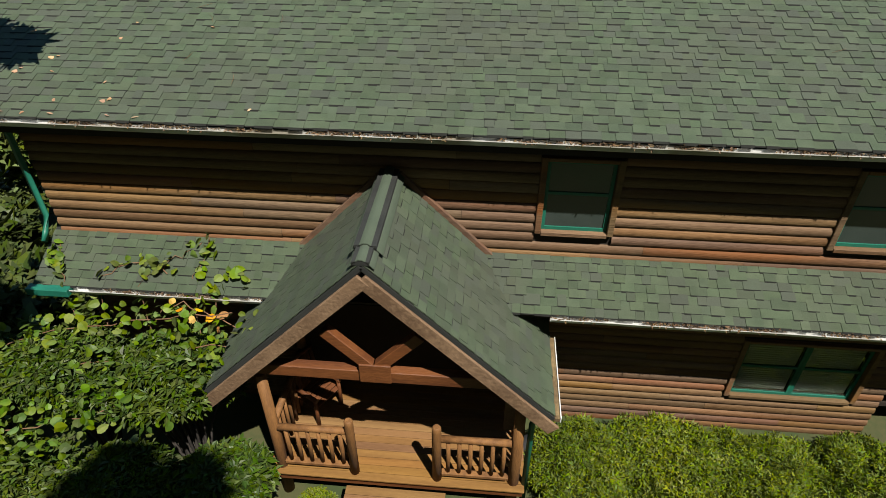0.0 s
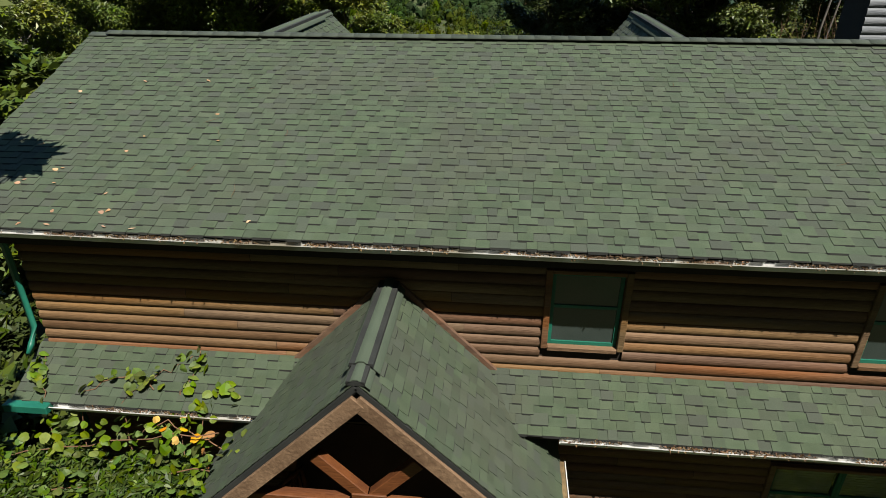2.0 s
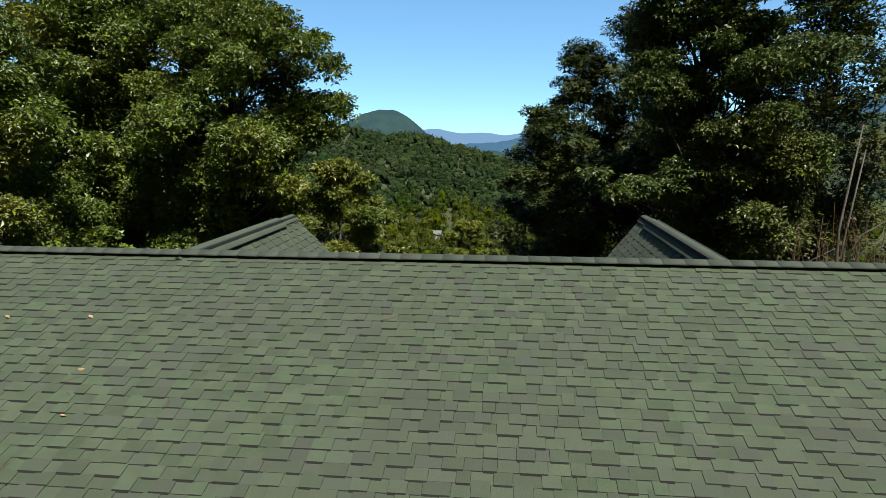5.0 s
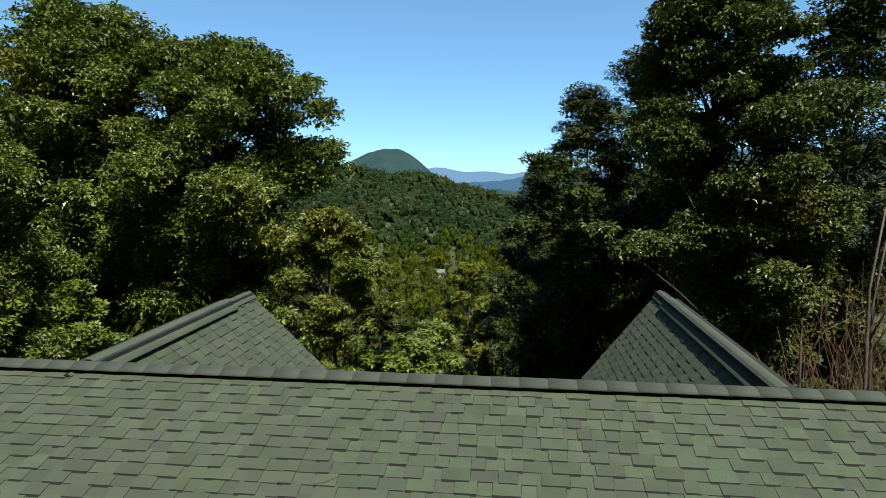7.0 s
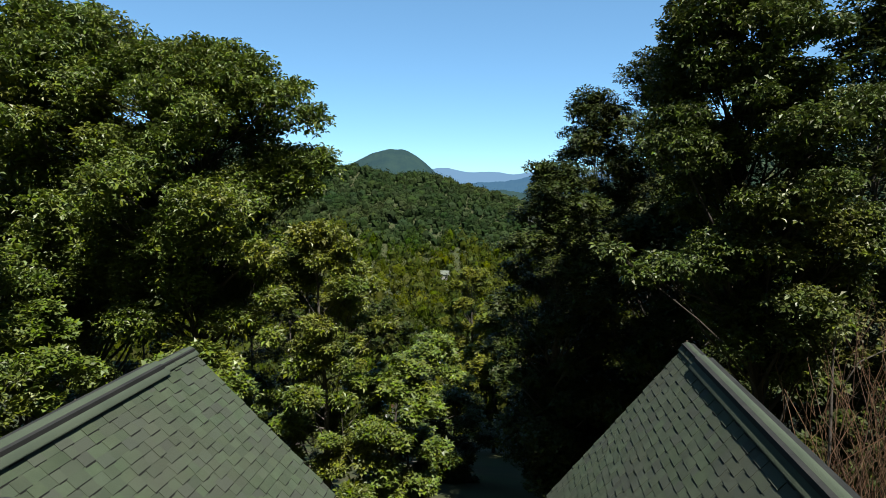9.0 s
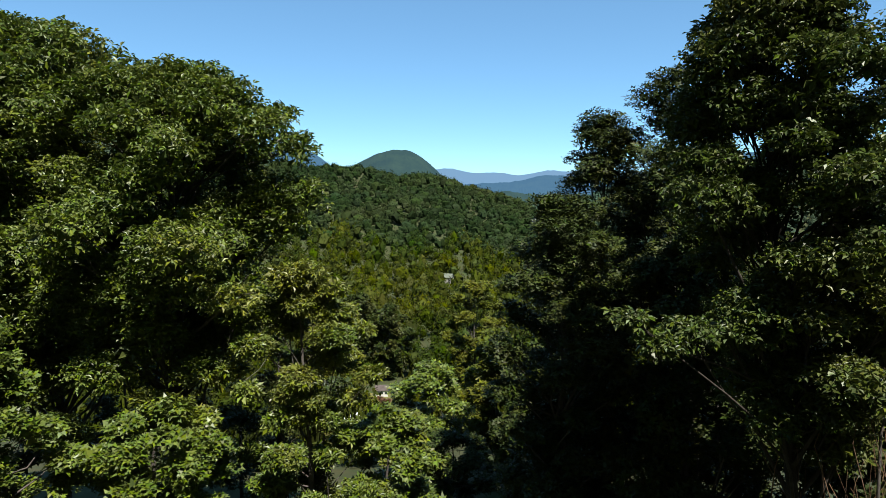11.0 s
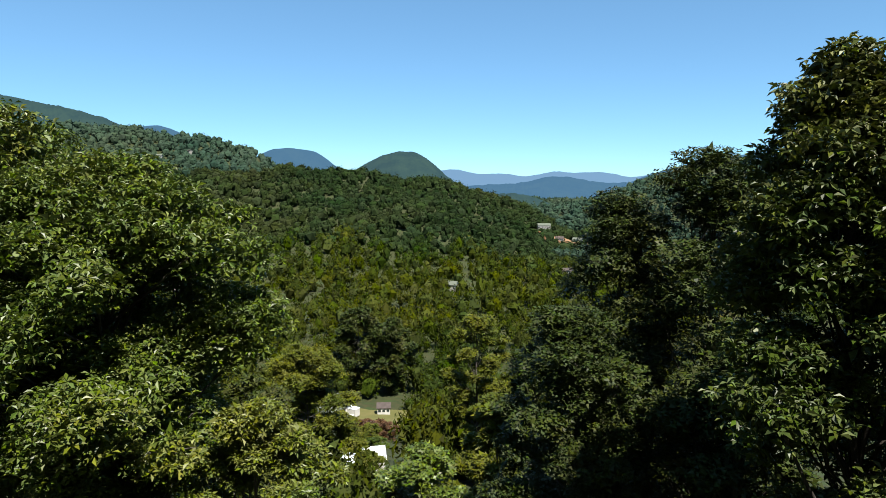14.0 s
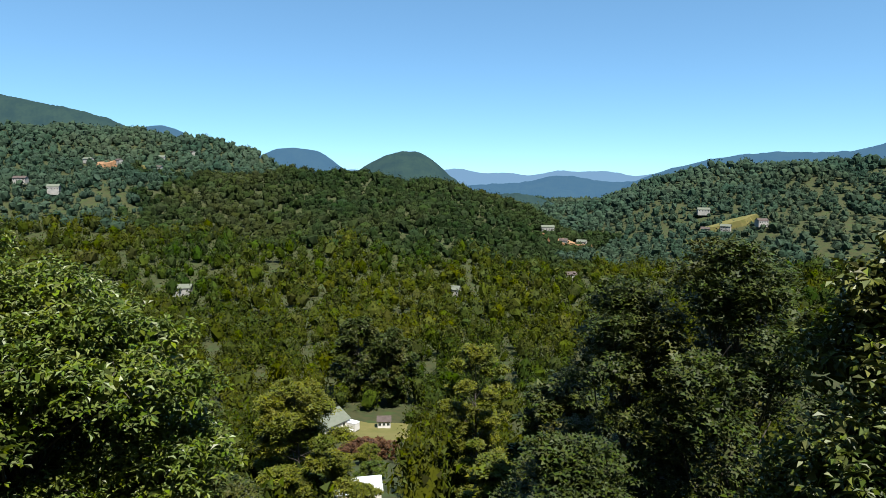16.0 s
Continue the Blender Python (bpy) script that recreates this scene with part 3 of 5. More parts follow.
# ---- woods that nobody could count ----
def crown_template(rng, leaves, tri):
    """A far crown: an uneven core with many small leafy facets standing out of it."""
    bm = bmesh.new()
    bmesh.ops.create_icosphere(bm, subdivisions=1, radius=1)
    off = rng.uniform(0, 100, 3)
    vs = np.array([v.co for v in bm.verts])
    fs = np.array([[v.index for v in f.verts] for f in bm.faces])
    bm.free()

    def lumpy(q):
        return np.array([0.8 + 0.5 * noise.noise(Vector(p * 1.6 + off)) + 0.32 * noise.noise(Vector(p * 4.5 + off)) for p in q]).reshape(-1)

    k = len(vs)
    v = rng.normal(0, 1, (leaves, 3))
    v /= np.linalg.norm(v, axis=1)[:, None]
    v[:, 2] = np.where((v[:, 2] < -0.3) & (rng.rand(leaves) < 0.7), -v[:, 2], v[:, 2])
    c = v * lumpy(v)[:, None] * rng.uniform(0.85, 1.12, (leaves, 1))
    vs = vs * (lumpy(vs) * (0.72 if leaves > 40 else 0.97))[:, None]
    d = rng.normal(0, tri, (leaves, 3, 3))
    lv = (c[:, None] + d).reshape(-1, 3)
    lf = np.arange(leaves * 3).reshape(-1, 3) + k
    out = np.concatenate([vs, lv])
    out[:, 2] *= 1.35 if leaves > 40 else 1.15
    return out, np.concatenate([fs, lf])


def woods(name, label, seed, count, d0, d1, s0, s1, size, leaves, tri, material, keep=None):
    rng = np.random.RandomState(seed)
    d = np.sqrt(rng.uniform(d0 ** 2, d1 ** 2, count))
    s = rng.uniform(s0, s1, count)
    a = np.arctan(s) + AXIS
    x, y = CX + d * np.sin(a) / np.cos(a - AXIS), CY + d * np.cos(a) / np.cos(a - AXIS)
    if keep is not None:
        ok = keep(x, y, d, s)
        x, y, d = x[ok], y[ok], d[ok]
    n = len(x)
    r = size * (0.6 + 0.8 * rng.rand(n) ** 1.6)
    z = terrain(x, y) + r * rng.uniform(0.5, 1.3, n)
    chunks = []
    for k in range(5):
        q = np.arange(n) % 5 == k
        m = int(q.sum())
        chunks.append(scatter(crown_template(rng, leaves, tri), np.stack([x, y, z], -1)[q], rand_rot(rng, m, 0.12), r[q]))
    vs, fs = join_arrays(chunks)
    me = np_mesh(name, vs, fs)
    me.materials.append(material)
    tagged(new(name, me), label, "woods", kind="stuff")


def clear(x, y, d, s):
    lane = (s > -0.185) & (s < -0.06) & (d > 92) & (d < 196)
    return ~lane & (np.hypot(x + 49, y - 201) > 18) & (np.hypot(x + 43, y - 189) > 13) & (np.hypot(x + 39, y - 164) > 13) & (np.hypot(x + 34, y - 150) > 9) & (np.hypot(x + 58, y - 194) > 9) & (np.hypot(x + 43, y - 178) > 12) & (np.hypot(x + 33, y - 145) > 14) & (np.hypot(x + 29, y - 121) > 9) & (np.hypot(x + 26, y - 111) > 9) & (np.hypot(x + 24, y - 104) > 9)


def flank(d, s):
    e = s + 0.045 * np.sin(d * 0.023) + 0.02 * np.sin(d * 0.071 + s * 40)
    return (e < -0.47) | (e > 0.24)


woods("slope_woods", "green and yellowing trees on the slope below", 40, 330, 46, 150, -0.7, 0.55, 4.0, 650, 0.068, M_FOREST_WARM, lambda x, y, d, s: clear(x, y, d, s) & ((d > 80) | (s < -0.12) | (s > 0.1)))
woods("valley_woods", "green and yellowing trees filling the valley", 41, 760, 135, 330, -0.8, 0.6, 5.2, 260, 0.075, M_FOREST_WARM, clear)
woods("valley_woods", "autumn-tinged trees on the valley floor", 42, 2300, 310, 560, -0.8, 0.8, 5.4, 70, 0.11, M_FOREST_WARM)
woods("hill_woods", "dense green trees covering the near hill", 43, 5600, 540, 930, -0.55, 0.34, 4.6, 38, 0.14, M_FOREST, lambda x, y, d, s: ~flank(d, s))
woods("hill_woods", "hazy green trees on the flanks of the valley", 46, 4600, 540, 930, -0.8, 0.8, 5.0, 32, 0.15, M_FOREST_HAZED, lambda x, y, d, s: flank(d, s))
woods("hill_woods", "trees on the flat land at the valley mouth", 45, 1500, 1380, 2000, 0.02, 0.42, 8.0, 12, 0.2, M_FOREST_HAZED)
woods("hill_woods", "dense green trees covering the further hillsides", 44, 12000, 900, 1400, -0.85, 0.85, 6.0, 8, 0.2, M_FOREST_HAZED)


# ---- the log house ----
EAVE_Y, EAVE_Z, RIDGE_Y, RIDGE_Z = 7.10, 5.08, 12.03, 6.83
ROOF_L, ROOF_R = -7.9, 11.0
REAR_Z = 3.9
WALL_Y, LOG = 7.60, 0.168
house = thing("log_house", "two-storey brown log house with green shingle roofs", "house")
COURSE = 0.144


def shingle_mesh(w, length, t):
    """A tab: thick at its lower edge, thin at its upper."""
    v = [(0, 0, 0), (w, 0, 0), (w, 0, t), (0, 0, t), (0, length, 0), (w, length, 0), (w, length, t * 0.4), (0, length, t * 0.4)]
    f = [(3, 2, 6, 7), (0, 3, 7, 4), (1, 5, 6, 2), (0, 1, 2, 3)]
    # Dark strip under the tab: asphalt edge widened, with butt shade coloured in.
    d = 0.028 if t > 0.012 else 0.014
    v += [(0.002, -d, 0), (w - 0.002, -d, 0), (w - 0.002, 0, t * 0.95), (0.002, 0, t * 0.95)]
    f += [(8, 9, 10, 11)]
    return np.array(v, float), np.array(f)


TABS = [(w, t) for w in (0.13, 0.17, 0.20, 0.25) for t in (0.010, 0.018)]
TAB_MESH = {}
for _w, _t in TABS:
    _me = np_mesh("shingle", *shingle_mesh(_w - 0.0035, COURSE + 0.04, _t))
    _me.materials.append(M_SHINGLE_P)
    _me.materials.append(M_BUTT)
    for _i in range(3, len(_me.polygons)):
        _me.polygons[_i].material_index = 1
    TAB_MESH[(_w, _t)] = _me


def shingles(roof, origin, along, up, width, length, seed, near=None, inside=None):
    """Courses of uneven tabs on a slope; tabs in the stretch `near` (u0, u1, v0, v1) are single parts."""
    rng = random.Random(seed)
    along, up = Vector(along).normalized(), Vector(up).normalized()
    nrm = along.cross(up)
    if nrm.z < 0:
        nrm = -nrm
    base = Matrix((along, up, nrm)).transposed().to_4x4()
    base.translation = Vector(origin)
    basev, chunks, dark, made = np.array(base), [], [], 0
    rows = int(length / COURSE)
    for r in range(rows + 1):
        v = r * COURSE
        u, flip = -rng.uniform(0, 0.35), r % 2
        while u < width:
            w, t = rng.choice(TABS[flip::2])
            flip = 1 - flip
            u0, u1 = max(u, 0), min(u + w, width)
            ln = min(COURSE + 0.04, length - v)
            if u1 - u0 > 0.03 and ln > 0.02 and (inside is None or inside((u0 + u1) / 2, v)):
                dv, lift = rng.uniform(-0.004, 0.004), 0.012 + rng.uniform(0, 0.003)
                full = abs(u1 - u0 - w) < 1e-6 and ln > COURSE
                if near and made < 300 and full and near[0] < u < near[1] and near[2] < v < near[3]:
                    part("shingle", TAB_MESH[(w, t)], None, roof, m=base @ pose(u0, v + dv, lift))
                    made += 1
                else:
                    tv, tf = shingle_mesh(u1 - u0 - 0.0035, ln, t)
                    chunks.append((tv + (u0, v + dv, lift), tf))
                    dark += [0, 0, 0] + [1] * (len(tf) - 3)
            u += w
    vs, fs = join_arrays(chunks)
    vs = vs @ basev[:3, :3].T + basev[:3, 3]
    me = np_mesh("shingle_field", vs, fs)
    me.materials.append(M_SHINGLE)
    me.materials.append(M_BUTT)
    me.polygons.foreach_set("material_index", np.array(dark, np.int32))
    rest = part("shingle_field", me, None, roof)
    rest["kind"] = "stuff"


def slab(name, corners, thick, material, parent, label=""):
    """A sloping roof deck of that thickness below its corners."""
    bm = bmesh.new()
    c = [Vector(p) for p in corners]
    n = (c[1] - c[0]).cross(c[3] - c[0]).normalized()
    if n.z < 0:
        n = -n
    a = [bm.verts.new(p) for p in c]
    b = [bm.verts.new(p - n * thick) for p in c]
    bm.faces.new(a)
    bm.faces.new(b[::-1])
    for i in range(4):
        bm.faces.new((a[i], b[i], b[(i + 1) % 4], a[(i + 1) % 4]))
    return part(name, bm, material, parent, label)


def ridge_vent(parent, a, b, slope, half=0.15, piece=0.3, lift=0.045, skin=None):
    """Overlapping bent cap pieces along a ridge from a to b, raised on a dark vent strip."""
    a, b = Vector(a), Vector(b)
    d = (b - a).normalized()
    side = d.cross(Vector((0, 0, 1))).normalized()
    n = max(1, round((b - a).length / piece))
    strip = part("ridge_vent", beam(a + Vector((0, 0, 0.0)), b + Vector((0, 0, 0.0)), half * 1.3, lift * 1.2, 0), M_ROOFBASE, parent, "dark ridge vent strip")
    down = math.tan(slope)
    for i in range(n):
        p, q = a + (b - a) * (i / n), a + (b - a) * ((i + 1) / n) + d * 0.03
        bm = bmesh.new()
        rows = []
        cuts = (-1, -0.7, -0.4, -0.15, 0.15, 0.4, 0.7, 1)
        for e, lf in ((p, lift + 0.006), (q, lift)):
            rows.append([bm.verts.new(e + side * half * c + Vector((0, 0, lf + 0.012 - down * half * (math.sqrt(c * c + 0.05) - 0.22)))) for c in cuts])
        low = [[bm.verts.new(v.co - Vector((0, 0, 0.012))) for v in row] for row in rows]
        last = len(cuts) - 1
        for k in range(last):
            bm.faces.new((rows[0][k], rows[0][k + 1], rows[1][k + 1], rows[1][k])).smooth = True
            bm.faces.new((low[0][k], low[1][k], low[1][k + 1], low[0][k + 1]))
            bm.faces.new((rows[0][k], low[0][k], low[0][k + 1], rows[0][k + 1]))
        for k in (0, last):
            bm.faces.new((rows[0][k], rows[1][k], low[1][k], low[0][k]))
        part("ridge_cap", bm, skin or M_CAP, strip)


def gutter(parent, x0, x1, y, z, material=None, label="white weathered gutter full of leaf litter"):
    """An open trough with a rolled lip, and litter lying in it."""
    prof = [(0.0, 0.0), (0.0, -0.09), (-0.04, -0.1), (-0.065, -0.08), (-0.085, -0.008), (-0.1, 0.0), (-0.1, -0.012), (-0.082, -0.018), (-0.06, -0.075), (-0.04, -0.088), (-0.008, -0.08), (-0.008, 0.0)]
    bm = bmesh.new()
    rows = []
    n = 12
    for i in range(n + 1):
        x = x0 + (x1 - x0) * i / n
        sag = 0.006 * math.sin(i * 1.7)
        rows.append([bm.verts.new((x, y + p[0], z + p[1] + sag)) for p in prof])
    k = len(prof)
    for i in range(n):
        for j in range(k):
            bm.faces.new((rows[i][j], rows[i][(j + 1) % k], rows[i + 1][(j + 1) % k], rows[i + 1][j]))
    bm.faces.new(rows[0])
    bm.faces.new(rows[-1][::-1])
    g = part("gutter", bm, material or M_WHITE, parent, label)
    rng = np.random.RandomState(int(abs(x0) * 10) + 5)
    m = int((x1 - x0) * 130)
    pos = np.stack([rng.uniform(x0, x1, m), y - rng.uniform(0.01, 0.082, m), z - 0.02 + rng.uniform(0, 0.03, m)], -1)
    gate = np.sin(pos[:, 0] * 2.1 + x0) + np.sin(pos[:, 0] * 5.3) > rng.uniform(-1.2, 0.8, m)
    pos = pos[gate]
    vs, fs = scatter(leaf_template(rng, 2, 0.05, 0.2), pos, rand_rot(rng, len(pos), 0.5), rng.uniform(0.5, 1.3, len(pos)))
    lit = part("leaf_litter", np_mesh("leaf_litter", vs, fs), M_LITTER, g)
    lit["kind"] = "stuff"
    return g


M_LITTER = mat("dry_leaf_litter", (0.055, 0.030, 0.013), (0.13, 0.078, 0.036), 6, 0.9, 0.0, 40, island=0.6)


def log_mesh(length):
    """A half-round siding log, its face bulging towards -y, with slight unevenness."""
    vs, fs = [], []
    seg, ring = 5, 7
    for i in range(seg + 1):
        x = length * i / seg
        for k in range(ring):
            t = math.pi * (k / (ring - 1)) - math.pi / 2
            r = LOG * 0.5 * (1 + 0.02 * math.sin(i * 2.3 + length))
            vs.append((x, -0.055 * math.cos(t) ** 0.8 if math.cos(t) > 0 else 0, r * math.sin(t)))
    for i in range(seg):
        for k in range(ring - 1):
            fs.append((i * ring + k, (i + 1) * ring + k, (i + 1) * ring + k + 1, i * ring + k + 1))
    return np_mesh("log", vs, fs, True)


def log_wall(label, x0, x1, z0, z1, openings, seed, y=WALL_Y, gap=()):
    """A wall with openings (x0, x1, z0, z1) right through it, clad in half-round logs."""
    rng = random.Random(seed)
    bm = bmesh.new()
    xs = sorted({x0, x1, *[o[0] for o in openings], *[o[1] for o in openings]})
    zs = sorted({z0, z1, *[o[2] for o in openings], *[o[3] for o in openings]})
    for a, b in zip(xs, xs[1:]):
        for c, d in zip(zs, zs[1:]):
            if not any(o[0] <= a and b <= o[1] and o[2] <= c and d <= o[3] for o in openings):
                add_box(bm, (a, y + 0.05, c), (b, y + 0.22, d))
    bmesh.ops.remove_doubles(bm, verts=bm.verts, dist=0.0005)
    wall = part("wall", bm, M_SOFFIT, house, label)
    z = z0 + LOG / 2
    while z < z1:
        spans = [(x0, x1)]
        for o in openings:
            if o[2] - 0.12 < z < o[3] + 0.05:
                nxt = []
                for a, b in spans:
                    if o[0] - 0.06 > a:
                        nxt.append((a, min(b, o[0] - 0.06)))
                    if o[1] + 0.06 < b:
                        nxt.append((max(a, o[1] + 0.06), b))
                spans = nxt
        for a, b in spans:
            x = a
            while x < b - 0.01:
                ln = rng.uniform(2.2, 4.8)
                if b - x - ln < 0.9:
                    ln = b - x
                part("log", log_mesh(ln - 0.004), M_LOG, wall, m=pose(x, y + 0.052 + rng.uniform(-0.004, 0.004), z + rng.uniform(-0.003, 0.003)))
                x += ln
        z += LOG
    return wall


def window(x0, x1, z0, z1, sashes=1, y=WALL_Y, blind=False):
    """A casing of boards, green sashes with panes set back in the opening."""
    w = thing("window", "green-framed window in a brown wooden casing", "window", kind="structure")
    for n, lo, hi in (("casing", (x0 - 0.06, y - 0.03, z0 - 0.02), (x0 + 0.03, y + 0.16, z1)), ("casing", (x1 - 0.03, y - 0.03, z0 - 0.02), (x1 + 0.06, y + 0.16, z1)),
                      ("sill", (x0 + 0.032, y - 0.04, z0 - 0.05), (x1 - 0.032, y + 0.16, z0 + 0.02)), ("head", (x0 + 0.032, y - 0.03, z1 - 0.06), (x1 - 0.032, y + 0.16, z1))):
        part(n, box(lo, hi, 0.008), M_LOG, w)
    a = x0 + 0.034
    width = (x1 - x0 - 0.068) / sashes
    for i in range(sashes):
        bm = bmesh.new()
        l, r = a + i * width, a + (i + 1) * width - 0.004
        for lo, hi in (((l, y + 0.05, z0 + 0.022), (l + 0.05, y + 0.1, z1 - 0.062)), ((r - 0.05, y + 0.05, z0 + 0.022), (r, y + 0.1, z1 - 0.062)),
                       ((l + 0.05, y + 0.048, z0 + 0.022), (r - 0.05, y + 0.102, z0 + 0.075)), ((l + 0.05, y + 0.048, z1 - 0.115), (r - 0.05, y + 0.102, z1 - 0.062)), ((l + 0.05, y + 0.052, (z0 + z1) / 2), (r - 0.05, y + 0.098, (z0 + z1) / 2 + 0.045))):
            add_box(bm, lo, hi)
        s = part("sash", bm, M_GREEN, w, "green painted sash")
        part("pane", box((l + 0.05, y + 0.07, z0 + 0.075), (r - 0.05, y + 0.078, z1 - 0.115)), M_CLEAR if blind else M_GLASS, s)
        if blind:
            bm = bmesh.new()
            for k in range(int((z1 - z0 - 0.2) / 0.05)):
                add_box(bm, (l + 0.06, y + 0.125, z0 + 0.08 + k * 0.05), (r - 0.06, y + 0.132, z0 + 0.123 + k * 0.05))
            part("blind", bm, M_BLIND, s, "pale drawn slatted blind")
    return w


W1, W2, W3 = (0.75, 1.78, 3.30, 4.55), (4.95, 6.05, 3.26, 4.55), (4.36, 6.46, 0.02, 1.35)
log_wall("brown half-log siding of the upper storey", -6.9, 9.6, 2.76, 5.0, [W1, W2], 5)
log_wall("brown half-log siding of the lower storey", -6.9, 6.95, -0.95, 2.6, [W3], 6)
window(*W1)
window(*W2)
window(*W3, sashes=2, blind=True)
# Bare walls whose near-black colour takes the place of shade.
for lo, hi, lab in (((-6.9, 7.85, -0.95), (-6.7, 16.5, 4.0), "log end wall coloured near black for shade"), ((9.4, 7.85, -0.95), (9.6, 16.5, 4.0), "log end wall coloured near black for shade"), ((-6.7, 16.3, -4.0), (9.4, 16.5, 4.0), "rear wall of the house"), ((6.95, 8.4, -0.95), (9.4, 8.6, 2.7), "recessed wall coloured near black for deep shade")):
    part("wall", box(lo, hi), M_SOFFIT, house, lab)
part("floor", box((-6.7, 7.85, 2.55), (9.4, 16.3, 2.7)), M_SOFFIT, house)
part("floor", box((-6.7, 7.85, -0.3), (9.4, 16.3, -0.2)), M_SOFFIT, house)

up = Vector((0, RIDGE_Y - EAVE_Y, RIDGE_Z - EAVE_Z))
roof = slab("roof", [(ROOF_L, EAVE_Y, EAVE_Z), (ROOF_R, EAVE_Y, EAVE_Z), (ROOF_R, RIDGE_Y, RIDGE_Z), (ROOF_L, RIDGE_Y, RIDGE_Z)], 0.12, M_ROOFBASE, house, "long green asphalt-shingle roof slope")
shingles(roof, (ROOF_L, EAVE_Y - 0.02, EAVE_Z - 0.006), (1, 0, 0), up, ROOF_R - ROOF_L, up.length, 3, near=(5.2, 10.6, 0.1, 2.4))
rear = slab("rear_roof", [(ROOF_L, RIDGE_Y, RIDGE_Z), (ROOF_R, RIDGE_Y, RIDGE_Z), (ROOF_R, 2 * RIDGE_Y - EAVE_Y, REAR_Z), (ROOF_L, 2 * RIDGE_Y - EAVE_Y, REAR_Z)], 0.12, M_ROOFBASE, house, "rear green shingle slope")
shingles(rear, (ROOF_R, 2 * RIDGE_Y - EAVE_Y, REAR_Z), (-1, 0, 0), (0, -up.y, RIDGE_Z - REAR_Z), ROOF_R - ROOF_L, math.hypot(up.y, RIDGE_Z - REAR_Z), 4)
ridge_vent(roof, (ROOF_L + 0.35, RIDGE_Y, RIDGE_Z + 0.02), (ROOF_R, RIDGE_Y, RIDGE_Z + 0.02), math.atan2(up.z, up.y))
ridge_vent(roof, (ROOF_L, RIDGE_Y, RIDGE_Z + 0.0), (ROOF_L + 0.34, RIDGE_Y, RIDGE_Z + 0.0), math.atan2(up.z, up.y), lift=0.03)
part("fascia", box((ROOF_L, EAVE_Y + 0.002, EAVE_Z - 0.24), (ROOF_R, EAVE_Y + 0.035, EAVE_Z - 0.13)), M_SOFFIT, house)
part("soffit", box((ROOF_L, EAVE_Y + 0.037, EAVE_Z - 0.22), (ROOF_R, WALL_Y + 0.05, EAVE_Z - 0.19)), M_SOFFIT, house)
gutter(house, ROOF_L + 0.05, ROOF_R, EAVE_Y - 0.002, EAVE_Z - 0.03)

# pent roof between the storeys
PY, PZ = 6.76, 2.43
pup = Vector((0, WALL_Y - PY, 2.86 - PZ))
PENT_L, PENT_R = -7.0, 9.0
pent = slab("pent_roof", [(PENT_L, PY, PZ), (PENT_R, PY, PZ), (PENT_R, WALL_Y + 0.05, 2.885), (PENT_L, WALL_Y + 0.05, 2.885)], 0.07, M_ROOFBASE, house, "narrow green shingle pent roof between the storeys")


def off_porch(u, v):
    """Clear of the porch roof that meets the pent roof."""
    x, z = PENT_L + u, PZ + v * pup.z / pup.length
    return abs(x + 1.43) > 4.24 - z - 0.12


shingles(pent, (PENT_L, PY - 0.02, PZ - 0.01), (1, 0, 0), pup, PENT_R - PENT_L, pup.length + 0.02, 8, near=(8.3, 13.2, -0.1, 2), inside=off_porch)
gutter(house, PENT_L - 0.02, -3.35, PY - 0.002, PZ - 0.02)
gutter(house, 0.98, PENT_R, PY - 0.002, PZ - 0.02)
part("gutter_cover", box((PENT_L - 0.06, PY - 0.16, PZ - 0.12), (PENT_L + 0.62, PY - 0.006, PZ + 0.008), 0.01), M_GREEN, house, "bright green painted gutter end")
part("soffit", box((PENT_L, PY + 0.04, PZ - 0.12), (PENT_R, WALL_Y + 0.04, PZ - 0.09)), M_SOFFIT, house)
part("downspout", tube([(-6.98, 7.4, 4.95), (-6.98, 7.52, 4.6), (-6.98, 7.52, 3.2), (-6.97, 7.36, 2.98), (-6.95, 7.24, 2.88)], [0.05] * 5, 6), M_GREEN, house, "green metal downspout")
part("downspout", tube([(-6.75, 6.7, 2.35), (-6.7, 6.85, 2.2), (-6.6, 7.45, 2.0), (-6.6, 7.5, -0.6)], [0.045] * 4, 6), M_GREEN, house, "green metal downspout")


